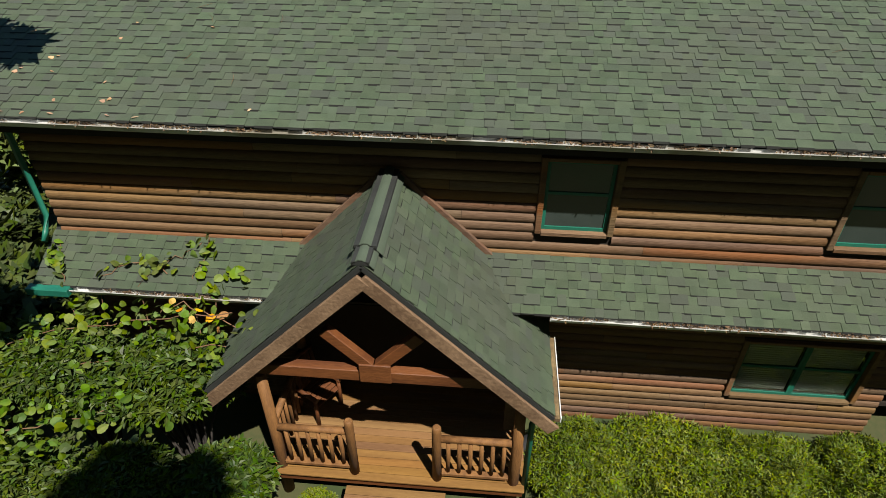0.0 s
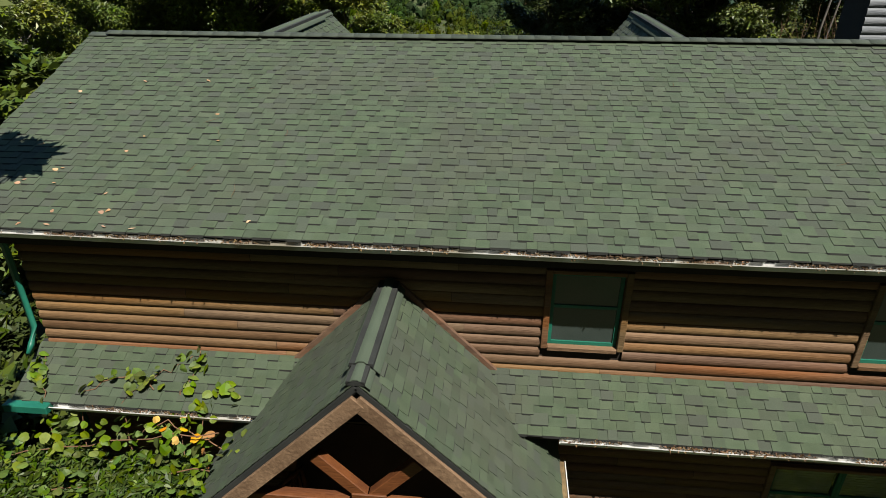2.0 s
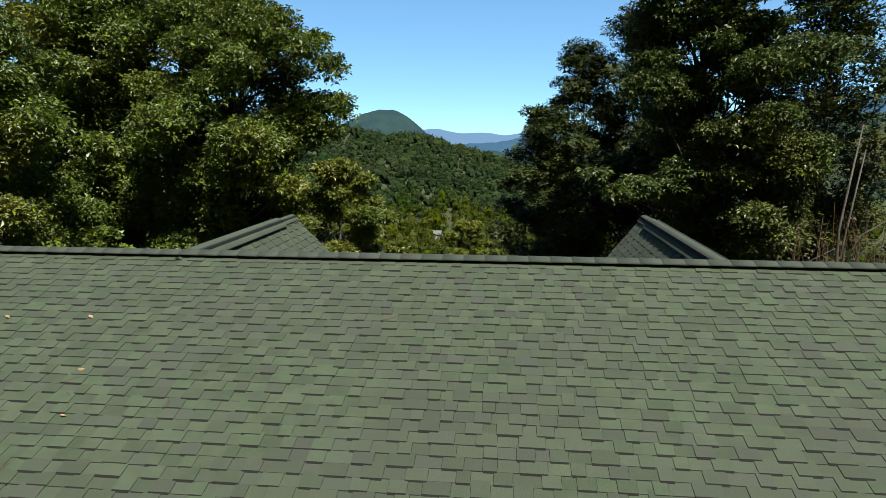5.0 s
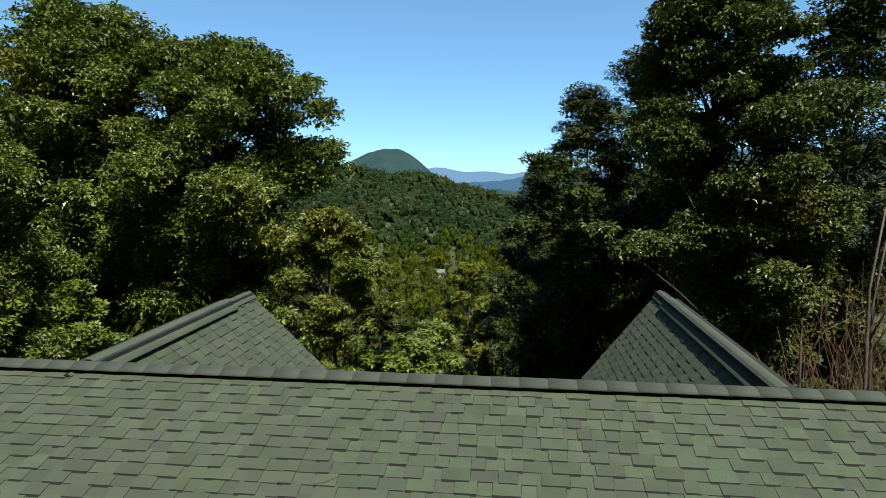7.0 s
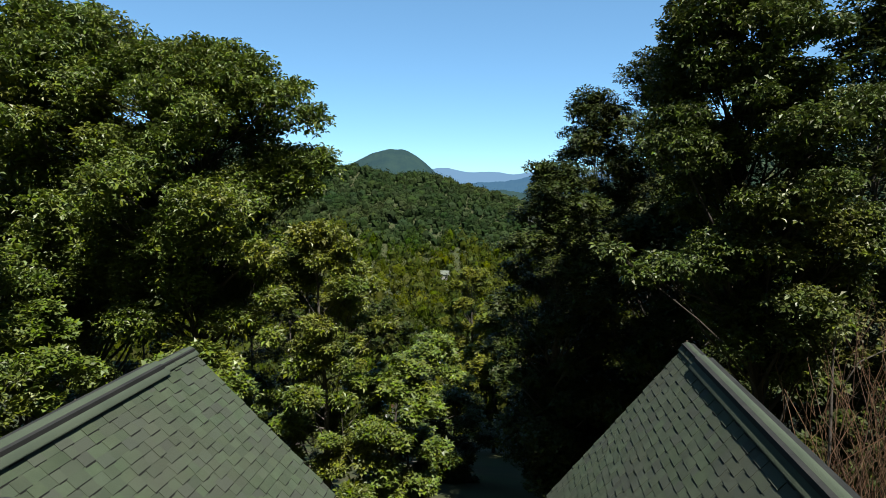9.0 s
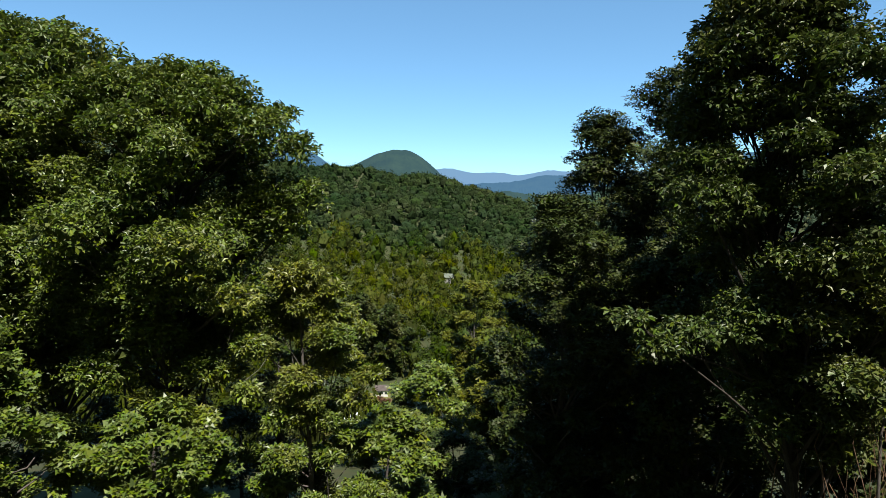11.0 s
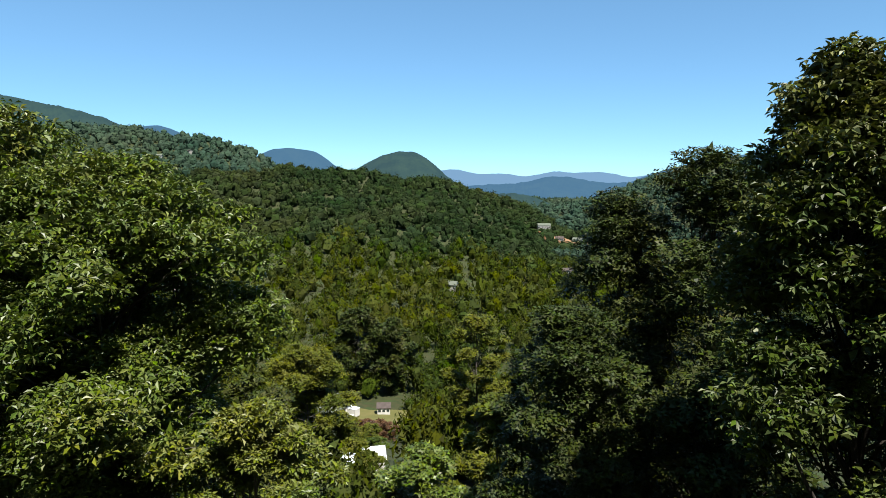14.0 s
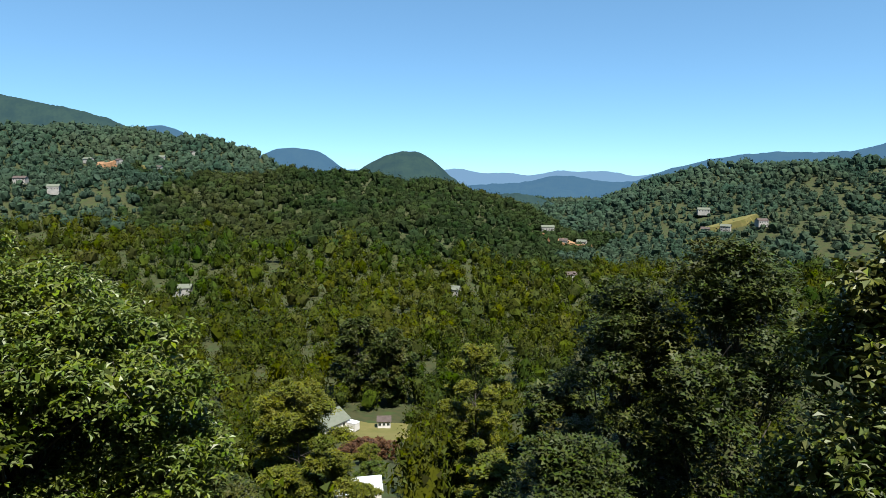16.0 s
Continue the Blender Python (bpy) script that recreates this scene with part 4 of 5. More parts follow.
def wing(x, z, y1, run, drop, seed, label):
    """A gabled rear wing with its ridge running away from the main ridge."""
    for sgn, nm in ((-1, "wing_roof"), (1, "wing_roof")):
        e = (x + sgn * run, z - drop)
        r = slab(nm, [(x, RIDGE_Y - 0.2, z), (x, y1, z), (e[0], y1, e[1]), (e[0], RIDGE_Y - 0.2, e[1])], 0.1, M_ROOFBASE, house, label)
        v = Vector((-sgn * run, 0, drop))
        ya = RIDGE_Y - 0.2 if sgn > 0 else y1
        shingles(r, (e[0], ya, e[1]), (0, sgn, 0), v, y1 - RIDGE_Y + 0.2, v.length, seed + sgn)
    ridge_vent(r, (x, RIDGE_Y + 0.15, z + 0.01), (x, y1 - 0.9, z + 0.01), math.atan2(drop, run), half=0.21, lift=0.065, piece=9, skin=M_CAPGREEN)
    ridge_vent(r, (x, y1 - 0.88, z + 0.005), (x, y1, z + 0.005), math.atan2(drop, run), half=0.15, lift=0.03, skin=M_CAPGREEN)
    bm = bmesh.new()
    vs = [bm.verts.new(p) for p in ((x - run + 0.3, y1 - 0.4, -4), (x + run - 0.3, y1 - 0.4, -4), (x + run - 0.3, y1 - 0.4, z - drop + 0.1), (x, y1 - 0.4, z - 0.15), (x - run + 0.3, y1 - 0.4, z - drop + 0.1))]
    f = bm.faces.new(vs)
    ex = bmesh.ops.extrude_face_region(bm, geom=[f])
    bmesh.ops.translate(bm, vec=(0, -0.2, 0), verts=[g for g in ex["geom"] if isinstance(g, bmesh.types.BMVert)])
    part("wall", bm, M_LOG, house, "log gable wall of the rear wing")


wing(-4.54, 6.81, 16.64, 2.3, 2.25, 50, "green shingle roof of a rear wing")
wing(3.45, 6.66, 18.5, 2.3, 2.9, 60, "green shingle roof of a rear wing")

chimney = thing("chimney", "log-clad chimney chase with a flat metal cap on the roof", "chimney", at=(7.95, 14.4, 5.0))
ch = part("chase", box((-0.85, -0.4, 0.6), (0.85, 0.6, 2.62)), M_SOFFIT, chimney)
for i in range(10):
    part("log", log_mesh(1.76), M_GREYLOG, ch, m=pose(-0.88, -0.4, 0.98 + i * LOG))
part("cap", box((-0.98, -0.52, 2.62), (0.98, 0.72, 2.74), 0.02), M_CAP, chimney, "grey-green metal cap")

# ---- entry porch ----
GY, GX, GZ, RUN = 5.42, -1.43, 4.24, 2.45
porch = thing("entry_porch", "gabled log entry porch with a green shingle roof", "porch")
for sgn in (-1, 1):
    e = (GX + sgn * RUN, GZ - RUN)
    pr = slab("porch_roof", [(GX, GY, GZ), (GX, WALL_Y, GZ), (e[0], WALL_Y, e[1]), (e[0], GY, e[1])], 0.09, M_ROOFBASE, porch, "steep green shingle slope")
    v = Vector((-sgn * RUN, 0, RUN))
    shingles(pr, (e[0], GY - 0.02 if sgn > 0 else WALL_Y, e[1]), (0, sgn, 0), v, WALL_Y - GY + 0.02, v.length, 70 + sgn, near=(-0.5, 3, -0.5, 3.4) if sgn > 0 else None)
    part("bargeboard", beam((GX - sgn * 0.02, GY - 0.03 + sgn * 0.003, GZ - 0.22), (GX + sgn * (RUN + 0.02), GY - 0.03, GZ - 0.26 - RUN), 0.05, 0.2), M_RAKE, porch, "weathered brown bargeboard")
    part("edge_strip", beam((GX, GY - 0.005, GZ - 0.05), (GX + sgn * RUN, GY - 0.005, GZ - 0.05 - RUN), 0.03, 0.07, 0.004), M_ROOFBASE, porch, "dark roof edge")
    part("flashing_board", beam((GX + sgn * 0.12, WALL_Y - 0.02, GZ - 0.04), (GX + sgn * 1.5, WALL_Y - 0.02, GZ - 1.42), 0.06, 0.09), M_LOG, porch)
ridge_vent(pr, (GX, GY + 0.28, GZ + 0.012), (GX, WALL_Y - 0.05, GZ + 0.012), radians(45), half=0.21, piece=2.2, lift=0.06, skin=M_CAPGREEN)
ridge_vent(pr, (GX, GY - 0.02, GZ + 0.01), (GX, GY + 0.27, GZ + 0.01), radians(45), half=0.16, piece=0.3, lift=0.045, skin=M_CAPGREEN)
part("eave_gutter", box((GX + RUN + 0.0, GY - 0.02, GZ - RUN - 0.1), (GX + RUN + 0.09, 6.95, GZ - RUN - 0.015), 0.012), M_LITTER, porch, "gutter filled with brown leaf litter")
part("gutter_lip", box((GX + RUN + 0.092, GY - 0.02, GZ - RUN - 0.1), (GX + RUN + 0.106, 6.95, GZ - RUN - 0.005), 0.003), M_WHITE, porch, "thin white gutter lip")
part("downspout", tube([(GX + RUN + 0.03, GY + 0.05, GZ - RUN - 0.08), (0.82, 5.62, 1.55), (0.78, 5.66, 1.3), (0.78, 5.66, -0.8)], [0.045] * 4, 6), M_GREEN, porch, "green metal downspout")
part("tie_beam", beam((-3.2, 5.66, 2.14), (0.4, 5.66, 2.14), 0.15, 0.2), M_BEAM, porch, "reddish stained tie beam")
part("strut", beam((-2.08, 5.66, 2.92), (-1.5, 5.66, 2.3), 0.13, 0.16), M_BEAM, porch)
part("strut", beam((-0.8, 5.66, 2.92), (-1.38, 5.66, 2.3), 0.13, 0.16), M_BEAM, porch)
bm = box((-1.64, 5.55, 2.06), (-1.2, 5.583, 2.4), 0.01)
part("carved_plaque", bm, M_BEAM, porch, "carved dark wooden plaque")
DECK = -0.2
for x, y, top, r in ((0.6, 5.68, 1.75, 0.085), (-3.12, 5.68, 1.95, 0.085), (0.6, 7.3, 1.75, 0.08), (-3.12, 7.3, 1.9, 0.08)):
    part("post", tube([(x, y, DECK - 0.7), (x + 0.01, y, 0.5), (x, y, top)], [r * 1.1, r, r * 0.95], 12), M_POST, porch, "thick log corner post")
for x in (-1.92, -0.6):
    part("newel", tube([(x, 5.64, -0.45), (x, 5.64, 0.98), (x, 5.64, 1.06), (x, 5.64, 1.09)], [0.075, 0.072, 0.07, 0.045], 12), M_POST, porch, "log newel post")
for a, b in ((-3.04, -1.99), (-0.53, 0.52)):
    rail = part("rail", tube([(a, 5.66, 0.78), ((a + b) / 2, 5.66, 0.79), (b, 5.66, 0.8)], [0.06, 0.055, 0.06], 10), M_POST, porch, "round log handrail")
    low = part("rail", beam((a, 5.66, -0.06), (b, 5.66, -0.06), 0.1, 0.07), M_POST, porch)
    for i in range(6):
        x = a + (b - a) * (i + 0.6) / 6.2
        part("baluster", tube([(x, 5.66, -0.03), (x + 0.005, 5.66, 0.35), (x, 5.66, 0.74)], [0.032, 0.036, 0.032], 8), M_POST, low)
for sx in (-3.12, 0.6):
    rail = part("rail", tube([(sx, 5.76, 0.8), (sx, 7.22, 0.8)], [0.055, 0.055], 10), M_POST, porch)
    for i in range(9):
        y = 5.9 + i * 0.155
        part("baluster", tube([(sx, y, -0.15), (sx, y, 0.76)], [0.03, 0.03], 8), M_POST, rail)
fl = part("deck", box((-3.3, 5.56, DECK - 0.22), (0.76, 7.6, DECK - 0.035)), M_BEAM, porch, "pale timber deck")
n = 15
for i in range(n):
    y = 5.5 + i * 0.142
    part("plank", box((-3.32, y, DECK - 0.03), (0.78, y + 0.135, DECK), 0.004), M_DECK, fl)
for i in range(4):
    z, y = DECK - 0.19 * (i + 1), 5.5 - 0.3 * (i + 1)
    st = part("step", box((-2.0, y + 0.25, z - 0.17), (-0.5, y + 0.29, z - 0.04)), M_BEAM, porch)
    for k in range(2):
        part("plank", box((-2.05, y + 0.155 * k, z - 0.035), (-0.45, y + 0.155 * k + 0.148, z), 0.005), M_DECK, st)
# Porch back wall; the deep shade is put into its colour.
part("wall", box((-3.2, 7.5, DECK), (0.7, 7.53, 2.6)), M_SOFFIT, porch, "log wall behind the porch, coloured near black for shade")
part("ceiling_board", box((GX - 0.02, 5.6, GZ - 0.4), (GX + 0.02, 7.5, GZ - 0.18)), M_SOFFIT, porch)
slat_w = thing("lattice_panel", "narrow slatted wooden side panel on the porch", "panel", at=(0.55, 5.95, 1.3))
part("board", box((-0.16, -0.03, -0.55), (0.02, 0.02, 0.5), 0.01), M_RAKE, slat_w)


# ---- log chair on the porch ----
def log_chair(x, y, turn):
    th = thing("log_chair", "reddish log armchair standing on the porch", "chair", at=(x, y, DECK))
    th.rotation_euler = (0, 0, radians(turn))
    for sx in (-0.28, 0.28):
        part("leg", tube([(sx, -0.25, 0), (sx, -0.25, 0.62)], [0.035, 0.032], 8), M_BEAM, th)
        part("leg", tube([(sx, 0.25, 0), (sx, 0.27, 0.5), (sx, 0.36, 1.1)], [0.035, 0.035, 0.03], 8), M_BEAM, th)
        part("arm", tube([(sx, -0.3, 0.63), (sx, 0.3, 0.65)], [0.04, 0.038], 8), M_BEAM, th)
    for i in range(5):
        part("seat_slat", box((-0.3, -0.26 + i * 0.105, 0.4), (0.3, -0.17 + i * 0.105, 0.425), 0.006), M_BEAM, th)
        part("back_slat", tube([(-0.2 + i * 0.1, 0.28, 0.45), (-0.2 + i * 0.1, 0.35, 1.05)], [0.022, 0.022], 7), M_BEAM, th)
    part("top_rail", tube([(-0.32, 0.36, 1.08), (0.32, 0.36, 1.08)], [0.035, 0.035], 8), M_BEAM, th)


log_chair(-2.8, 6.85, 60)


# ---- shrubs ----
def shrub(name, label, centre, size, seed, material, count, leaf, leaves=5, tilt=0.6, droop=0.3, width=0.4, lobes=10, bottom=None, shell=0.6, broad=True, clump=1.0):
    """A shrub: short stems and a crown of many leaf rosettes in uneven lobes."""
    rng = np.random.RandomState(seed)
    z0 = -0.95 if bottom is None else bottom
    base = np.array((centre[0], centre[1], z0))
    th = thing(name, label, "shrub", at=tuple(base))
    lob, chunks = [], []
    for i in range(lobes):
        t, f = i * 2.4 + rng.uniform(-0.4, 0.4), rng.uniform(0.15, 0.85) ** 0.6
        lx, ly = size[0] * 0.62 * f * math.cos(t), size[1] * 0.62 * f * math.sin(t)
        r = min(size) * rng.uniform(0.34, 0.6) * clump
        hz = (centre[2] - z0) - r * 0.75 - (f ** 2) * size[2] * 0.45
        lob.append((centre[0] + lx, centre[1] + ly, z0 + max(r * 0.5, hz), r, 0.8))
        chunks.append(tube_arrays([base + (lx * 0.1, ly * 0.1, 0), base + (lx * 0.5, ly * 0.5, max(0.2, hz) * 0.6), (lob[-1][0], lob[-1][1], lob[-1][2])], [0.03, 0.02, 0.006], 5))
    vs, fs = join_arrays(chunks)
    part("stems", np_mesh("stems", vs - base, fs, True), M_DARKBARK, th)["kind"] = "stuff"
    pts = crown_points(rng, lob, count, shell)
    chunks = []
    for i in range(3):
        p = pts[i::3]
        chunks.append(scatter(leaf_template(rng, leaves, leaf, droop, width, broad), p, rand_rot(rng, len(p), tilt), rng.uniform(0.7, 1.25, len(p))))
    vs, fs = join_arrays(chunks)
    part("foliage", np_mesh("foliage", vs - base, fs), material, th)
    return th


for x, y, z, a, bb, sd, mt, n in ((-4.6, 5.75, 2.2, 1.5, 0.9, 101, M_RHODO, 3600), (-6.2, 5.85, 2.1, 1.5, 1.0, 102, M_RHODO, 3600), (-7.9, 5.7, 1.9, 1.3, 1.1, 104, M_RHODO, 3000), (-3.5, 4.7, 1.2, 1.0, 0.8, 103, M_RHODO, 3000), (-4.9, 4.4, 1.3, 1.4, 0.9, 105, M_RHODO, 3600), (-6.6, 4.4, 1.25, 1.4, 1.0, 106, M_RHODO, 3200), (-2.9, 4.0, 0.55, 0.8, 0.7, 107, M_RHODO, 2200)):
    shrub("rhododendron", "large glossy green rhododendron beside the porch", (x, y, z), (a, bb, 1.1), sd, mt, int(n * 0.6), 0.145, 7, lobes=26, width=0.36, tilt=0.45, clump=0.72)
for i, (x, y, z, a, bb) in enumerate(((1.75, 6.3, 0.1, 0.9, 0.8), (3.1, 6.4, 0.15, 1.1, 0.8), (4.7, 6.3, 0.05, 1.2, 0.9), (6.3, 6.3, 0.05, 1.1, 0.9), (7.6, 6.1, 0.25, 0.9, 0.9), (1.9, 5.1, 0.1, 0.8, 0.8), (3.2, 5.0, 0.15, 1.0, 0.9), (4.7, 5.0, 0.1, 1.1, 0.9), (6.2, 4.9, 0.15, 1.1, 0.9))):
    shrub("juniper", "bright green feathery juniper below the log wall", (x, y, z), (a * 1.55, bb * 1.45, 1.0), 110 + i, M_JUNIPER, 5200, 0.10, 6, tilt=0.8, droop=0.1, width=0.3, lobes=46, shell=0.45, broad=False, clump=0.6)
shrub("clipped_shrub", "small rounded clipped shrub beside the porch steps", (-2.35, 4.95, 0.0), (0.45, 0.42, 0.8), 130, M_JUNIPER, 2400, 0.055, 4, lobes=9, shell=0.85)
shrub("clipped_shrub", "small rounded clipped shrub beside the porch steps", (0.1, 4.95, 0.0), (0.42, 0.4, 0.8), 131, M_JUNIPER, 2400, 0.055, 4, lobes=9, shell=0.85)


# ---- climbing vine on the pent roof and shrubs ----
def heart_leaf(rng, size):
    """One broad heart-shaped leaf, slightly cupped: a fan of triangles about its middle."""
    t = np.linspace(0, 2 * np.pi, 11)[:-1]
    r = size * 0.5 * (1 - 0.28 * np.cos(t) ** 8 * (np.cos(t) > 0) + 0.25 * (np.cos(t) < -0.9))
    vs = np.concatenate([[[0, 0, 0.06 * size]], np.stack([r * np.cos(t), r * np.sin(t), -0.08 * size * np.abs(np.sin(t)) + 0 * t], -1)])
    fs = np.array([(0, k + 1, (k + 1) % 10 + 1) for k in range(10)])
    return vs, fs


def vine(label, stems, seed, per, material, size=0.12, spread=(0.07, 0.06, 0.03)):
    """A climber: thin stems through the given points, and broad leaves along them."""
    rng = np.random.RandomState(seed)
    th = thing("vine", label, "vine", at=stems[0][0])
    o = np.array(stems[0][0])
    pos = []
    for st in stems:
        pts = np.array(st, float)
        n = 14
        f = np.linspace(0, len(pts) - 1, n)
        line = np.stack([np.interp(f, np.arange(len(pts)), pts[:, k]) for k in range(3)], -1)
        line[1:-1] += rng.normal(0, 0.025, (n - 2, 3))
        vs, fs = tube_arrays(line, [0.009] * n, 5)
        part("stem", np_mesh("stem", vs - o, fs, True), M_TWIG, th)
        q = rng.uniform(0, n - 1, per)
        p = np.stack([np.interp(q, np.arange(n), line[:, k]) for k in range(3)], -1)
        pos.append(p + rng.normal(0, 1, (per, 3)) * spread + (0, 0, 0.05))
    pos = np.concatenate(pos)
    vs, fs = scatter(heart_leaf(rng, size), pos, rand_rot(rng, len(pos), 0.65), rng.uniform(0.5, 1.35, len(pos)))
    part("leaves", np_mesh("leaves", vs - o, fs), material, th)
    return th


def proof(x, f):
    """A point on the pent roof: f runs from eave to wall."""
    return (x, PY + (WALL_Y - PY) * f, PZ + 0.43 * f + 0.05)


vine("green climbing vine sprawling over the pent roof", [
    [(-6.4, 6.5, 1.4), proof(-6.5, 0.05), proof(-6.75, 0.35), proof(-6.8, 0.7)],
    [(-5.9, 6.5, 1.3), proof(-6.0, 0.1), proof(-5.6, 0.4), proof(-5.2, 0.5), proof(-4.9, 0.25)],
    [(-5.2, 6.5, 1.4), proof(-5.3, 0.1), proof(-4.9, 0.5), proof(-4.5, 0.85)],
    [(-4.4, 6.5, 1.5), proof(-4.5, 0.2), proof(-4.35, 0.6), proof(-4.4, 0.95)],
    [(-4.0, 6.4, 1.5), proof(-4.1, 0.0), proof(-3.9, 0.35), proof(-3.6, 0.25)]], 201, 30, M_VINE, 0.14)
vine("green vine leaves spread over the rhododendrons", [
    [(-7.8, 5.9, 1.60), (-6.8, 6.2, 1.90), (-5.8, 6.3, 2.10), (-4.8, 6.4, 2.20), (-3.7, 6.4, 2.40)],
    [(-7.6, 5.2, 1.50), (-6.6, 5.5, 1.75), (-5.6, 5.7, 1.90), (-4.5, 5.9, 2.05), (-3.7, 6.0, 2.10)],
    [(-7.2, 4.7, 1.40), (-6.2, 4.8, 1.50), (-5.4, 5.0, 1.60), (-4.8, 5.3, 1.80)]], 202, 230, M_VINE, 0.125, (0.3, 0.32, 0.1))
vine("orange and yellow autumn vine leaves at the gutter", [
    [(-4.9, 6.5, 2.2), (-4.6, 6.55, 2.35), (-4.2, 6.5, 2.3), (-3.7, 6.4, 2.1)], [(-7.6, 5.4, 1.35), (-7.3, 5.6, 1.45)]], 203, 8, M_ORANGE, 0.15, (0.12, 0.1, 0.05))
_rng = random.Random(9)
leaf_me = np_mesh("fallen_leaf", *heart_leaf(np.random.RandomState(3), 0.085))
leaf_me.materials.append(M_TAN)
slope = math.degrees(math.atan2(up.z, up.y))
LEAVES = ((-6.94, 0.334), (-6.39, 0.223), (-6.74, 0.176), (-6.79, 0.163), (-6.25, 0.167), (-5.4, 0.131), (-5.96, 0.059), (-5.27, 0.061), (-3.22, 0.049), (-5.42, 0.384), (-5.53, 0.313), (-5.11, 0.011), (-4.72, 0.007),
          (-7.07, 0.612), (-7.06, 0.545), (-6.08, 0.679), (-4.98, 0.69), (-4.48, 0.504), (-4.23, 0.373), (-6.31, 0.229), (-5.2, 0.068), (-6.6, 0.01), (-6.3, 0.008), (-5.9, 0.01), (-7.2, 0.012))
for x, f in LEAVES:
    ob = new("fallen_leaf", leaf_me)
    ob.matrix_basis = pose(x, EAVE_Y + (RIDGE_Y - EAVE_Y) * f, EAVE_Z + (RIDGE_Z - EAVE_Z) * f + 0.038, slope + _rng.uniform(-8, 8), _rng.uniform(-10, 10), _rng.uniform(0, 360)) @ Matrix.Diagonal((_rng.uniform(0.6, 1.2), _rng.uniform(0.5, 1.0), 1, 1))
    tagged(ob, "dry tan fallen leaf lying on the shingles", "leaf", "fallen leaves on the roof")
for i in range(9):
    x, f, t = _rng.uniform(-5, 5), _rng.uniform(0.1, 0.8), _rng.uniform(0, 3.1)
    p = Vector((x, EAVE_Y + (RIDGE_Y - EAVE_Y) * f, EAVE_Z + (RIDGE_Z - EAVE_Z) * f + 0.035))
    d = Vector((math.cos(t), math.sin(t) * 0.943, math.sin(t) * 0.33)) * _rng.uniform(0.06, 0.16)
    ob = part("twig", tube([p - d, p + Vector((0, 0, 0.012)) + d.cross(Vector((0, 0, 0.25))), p + d], [0.002, 0.003, 0.0015], 5), M_TWIG, None)
    tagged(ob, "thin dry twig lying on the shingles", "twig", "twigs on the roof")

# ---- bin beside the porch ----
bin_ = thing("wheeled_bin", "dark plastic rubbish bin beside the porch", "bin", at=(0.93, 6.45, -0.92))
part("body", tube([(0, 0, 0), (0, 0, 0.05), (0, 0, 0.56)], [0.2, 0.21, 0.24], 14), mat("dark_bin_plastic", (0.008, 0.009, 0.01), (0.012, 0.013, 0.014), 4, 0.5, 0.1), bin_)
part("lid", tube([(0, 0, 0.56), (0, 0, 0.6), (0, 0, 0.63)], [0.26, 0.25, 0.12], 14), mat("grey_bin_lid", (0.009, 0.010, 0.011), (0.013, 0.014, 0.015), 4, 0.8, 0.1), bin_)

# ---- tangle of bare vines and thin trunks beside the woods ----
def tangle(seed, x0, x1, y0, y1, z0, z1, count):
    rng = np.random.RandomState(seed)
    chunks = []
    for i in range(count):
        x, y = rng.uniform(x0, x1), rng.uniform(y0, y1)
        zt = rng.uniform(z0 + 0.3 * (z1 - z0), z1)
        pts = [(x, y, z0)]
        for k in range(1, 7):
            pts.append((pts[-1][0] + rng.normal(0, 0.5), pts[-1][1] + rng.normal(0, 0.35), z0 + (zt - z0) * k / 6))
        r = rng.uniform(0.008, 0.028)
        chunks.append(tube_arrays(pts, [r * (1 - 0.1 * k) for k in range(7)], 4))
    vs, fs = join_arrays(chunks)
    me = np_mesh("vine_tangle", vs, fs, True)
    me.materials.append(M_TWIG)
    tagged(new("vine_tangle", me), "tangle of bare brown vines and thin stems", "vines", kind="stuff")


tangle(7, 10.9, 18.0, 27.0, 31.0, -4.5, 6.0, 400)
for x, y, zt, r in ((13.2, 29.0, 9.0, 0.09), (14.2, 30.5, 8.0, 0.08), (11.2, 29.5, 7.0, 0.07), (15.6, 28.0, 10.0, 0.08)):
    z0 = float(terrain(x, y))
    th = thing("bare_tree", "thin pale bare trunk among the vines", "tree", "bare trunks", at=(x, y, z0))
    part("trunk", tube([(0, 0, -0.2), (0.15, 0, (zt - z0) * 0.4), (0.05, 0.1, (zt - z0) * 0.7), (0.5, 0.1, zt - z0)], [r, r * 0.85, r * 0.6, 0.02], 8), M_BARK, th)
    part("limb", tube([(0.1, 0.05, (zt - z0) * 0.55), (0.9, 0.1, (zt - z0) * 0.68), (2.2, 0, (zt - z0) * 0.75)], [r * 0.5, r * 0.35, 0.012], 6), M_BARK, th)


# ---- the valley: lawn, house, shed, trailers, far houses ----
M_LAWN = mat("dry_lawn", (0.085, 0.085, 0.022), (0.12, 0.105, 0.035), 0.15, 0.95, 0.2, 3)
M_WALLW = mat("white_siding", (0.4, 0.39, 0.36), (0.5, 0.49, 0.46), 0.6, 0.7, 0.1, 6)
M_WALLFAR = mat("pale_house_siding", (0.2, 0.2, 0.19), (0.28, 0.27, 0.25), 0.3, 0.8, 0.1, 3)
M_ROOFG = mat("grey_green_roof", (0.085, 0.10, 0.075), (0.11, 0.12, 0.095), 0.8, 0.9, 0.2, 8)
M_ROOFB = mat("dark_brown_roof", (0.05, 0.04, 0.035), (0.07, 0.055, 0.05), 0.8, 0.9, 0.2, 8)
M_METAL = mat("white_trailer_roof", (0.42, 0.45, 0.5), (0.55, 0.58, 0.62), 0.5, 0.4, 0.05, 4)
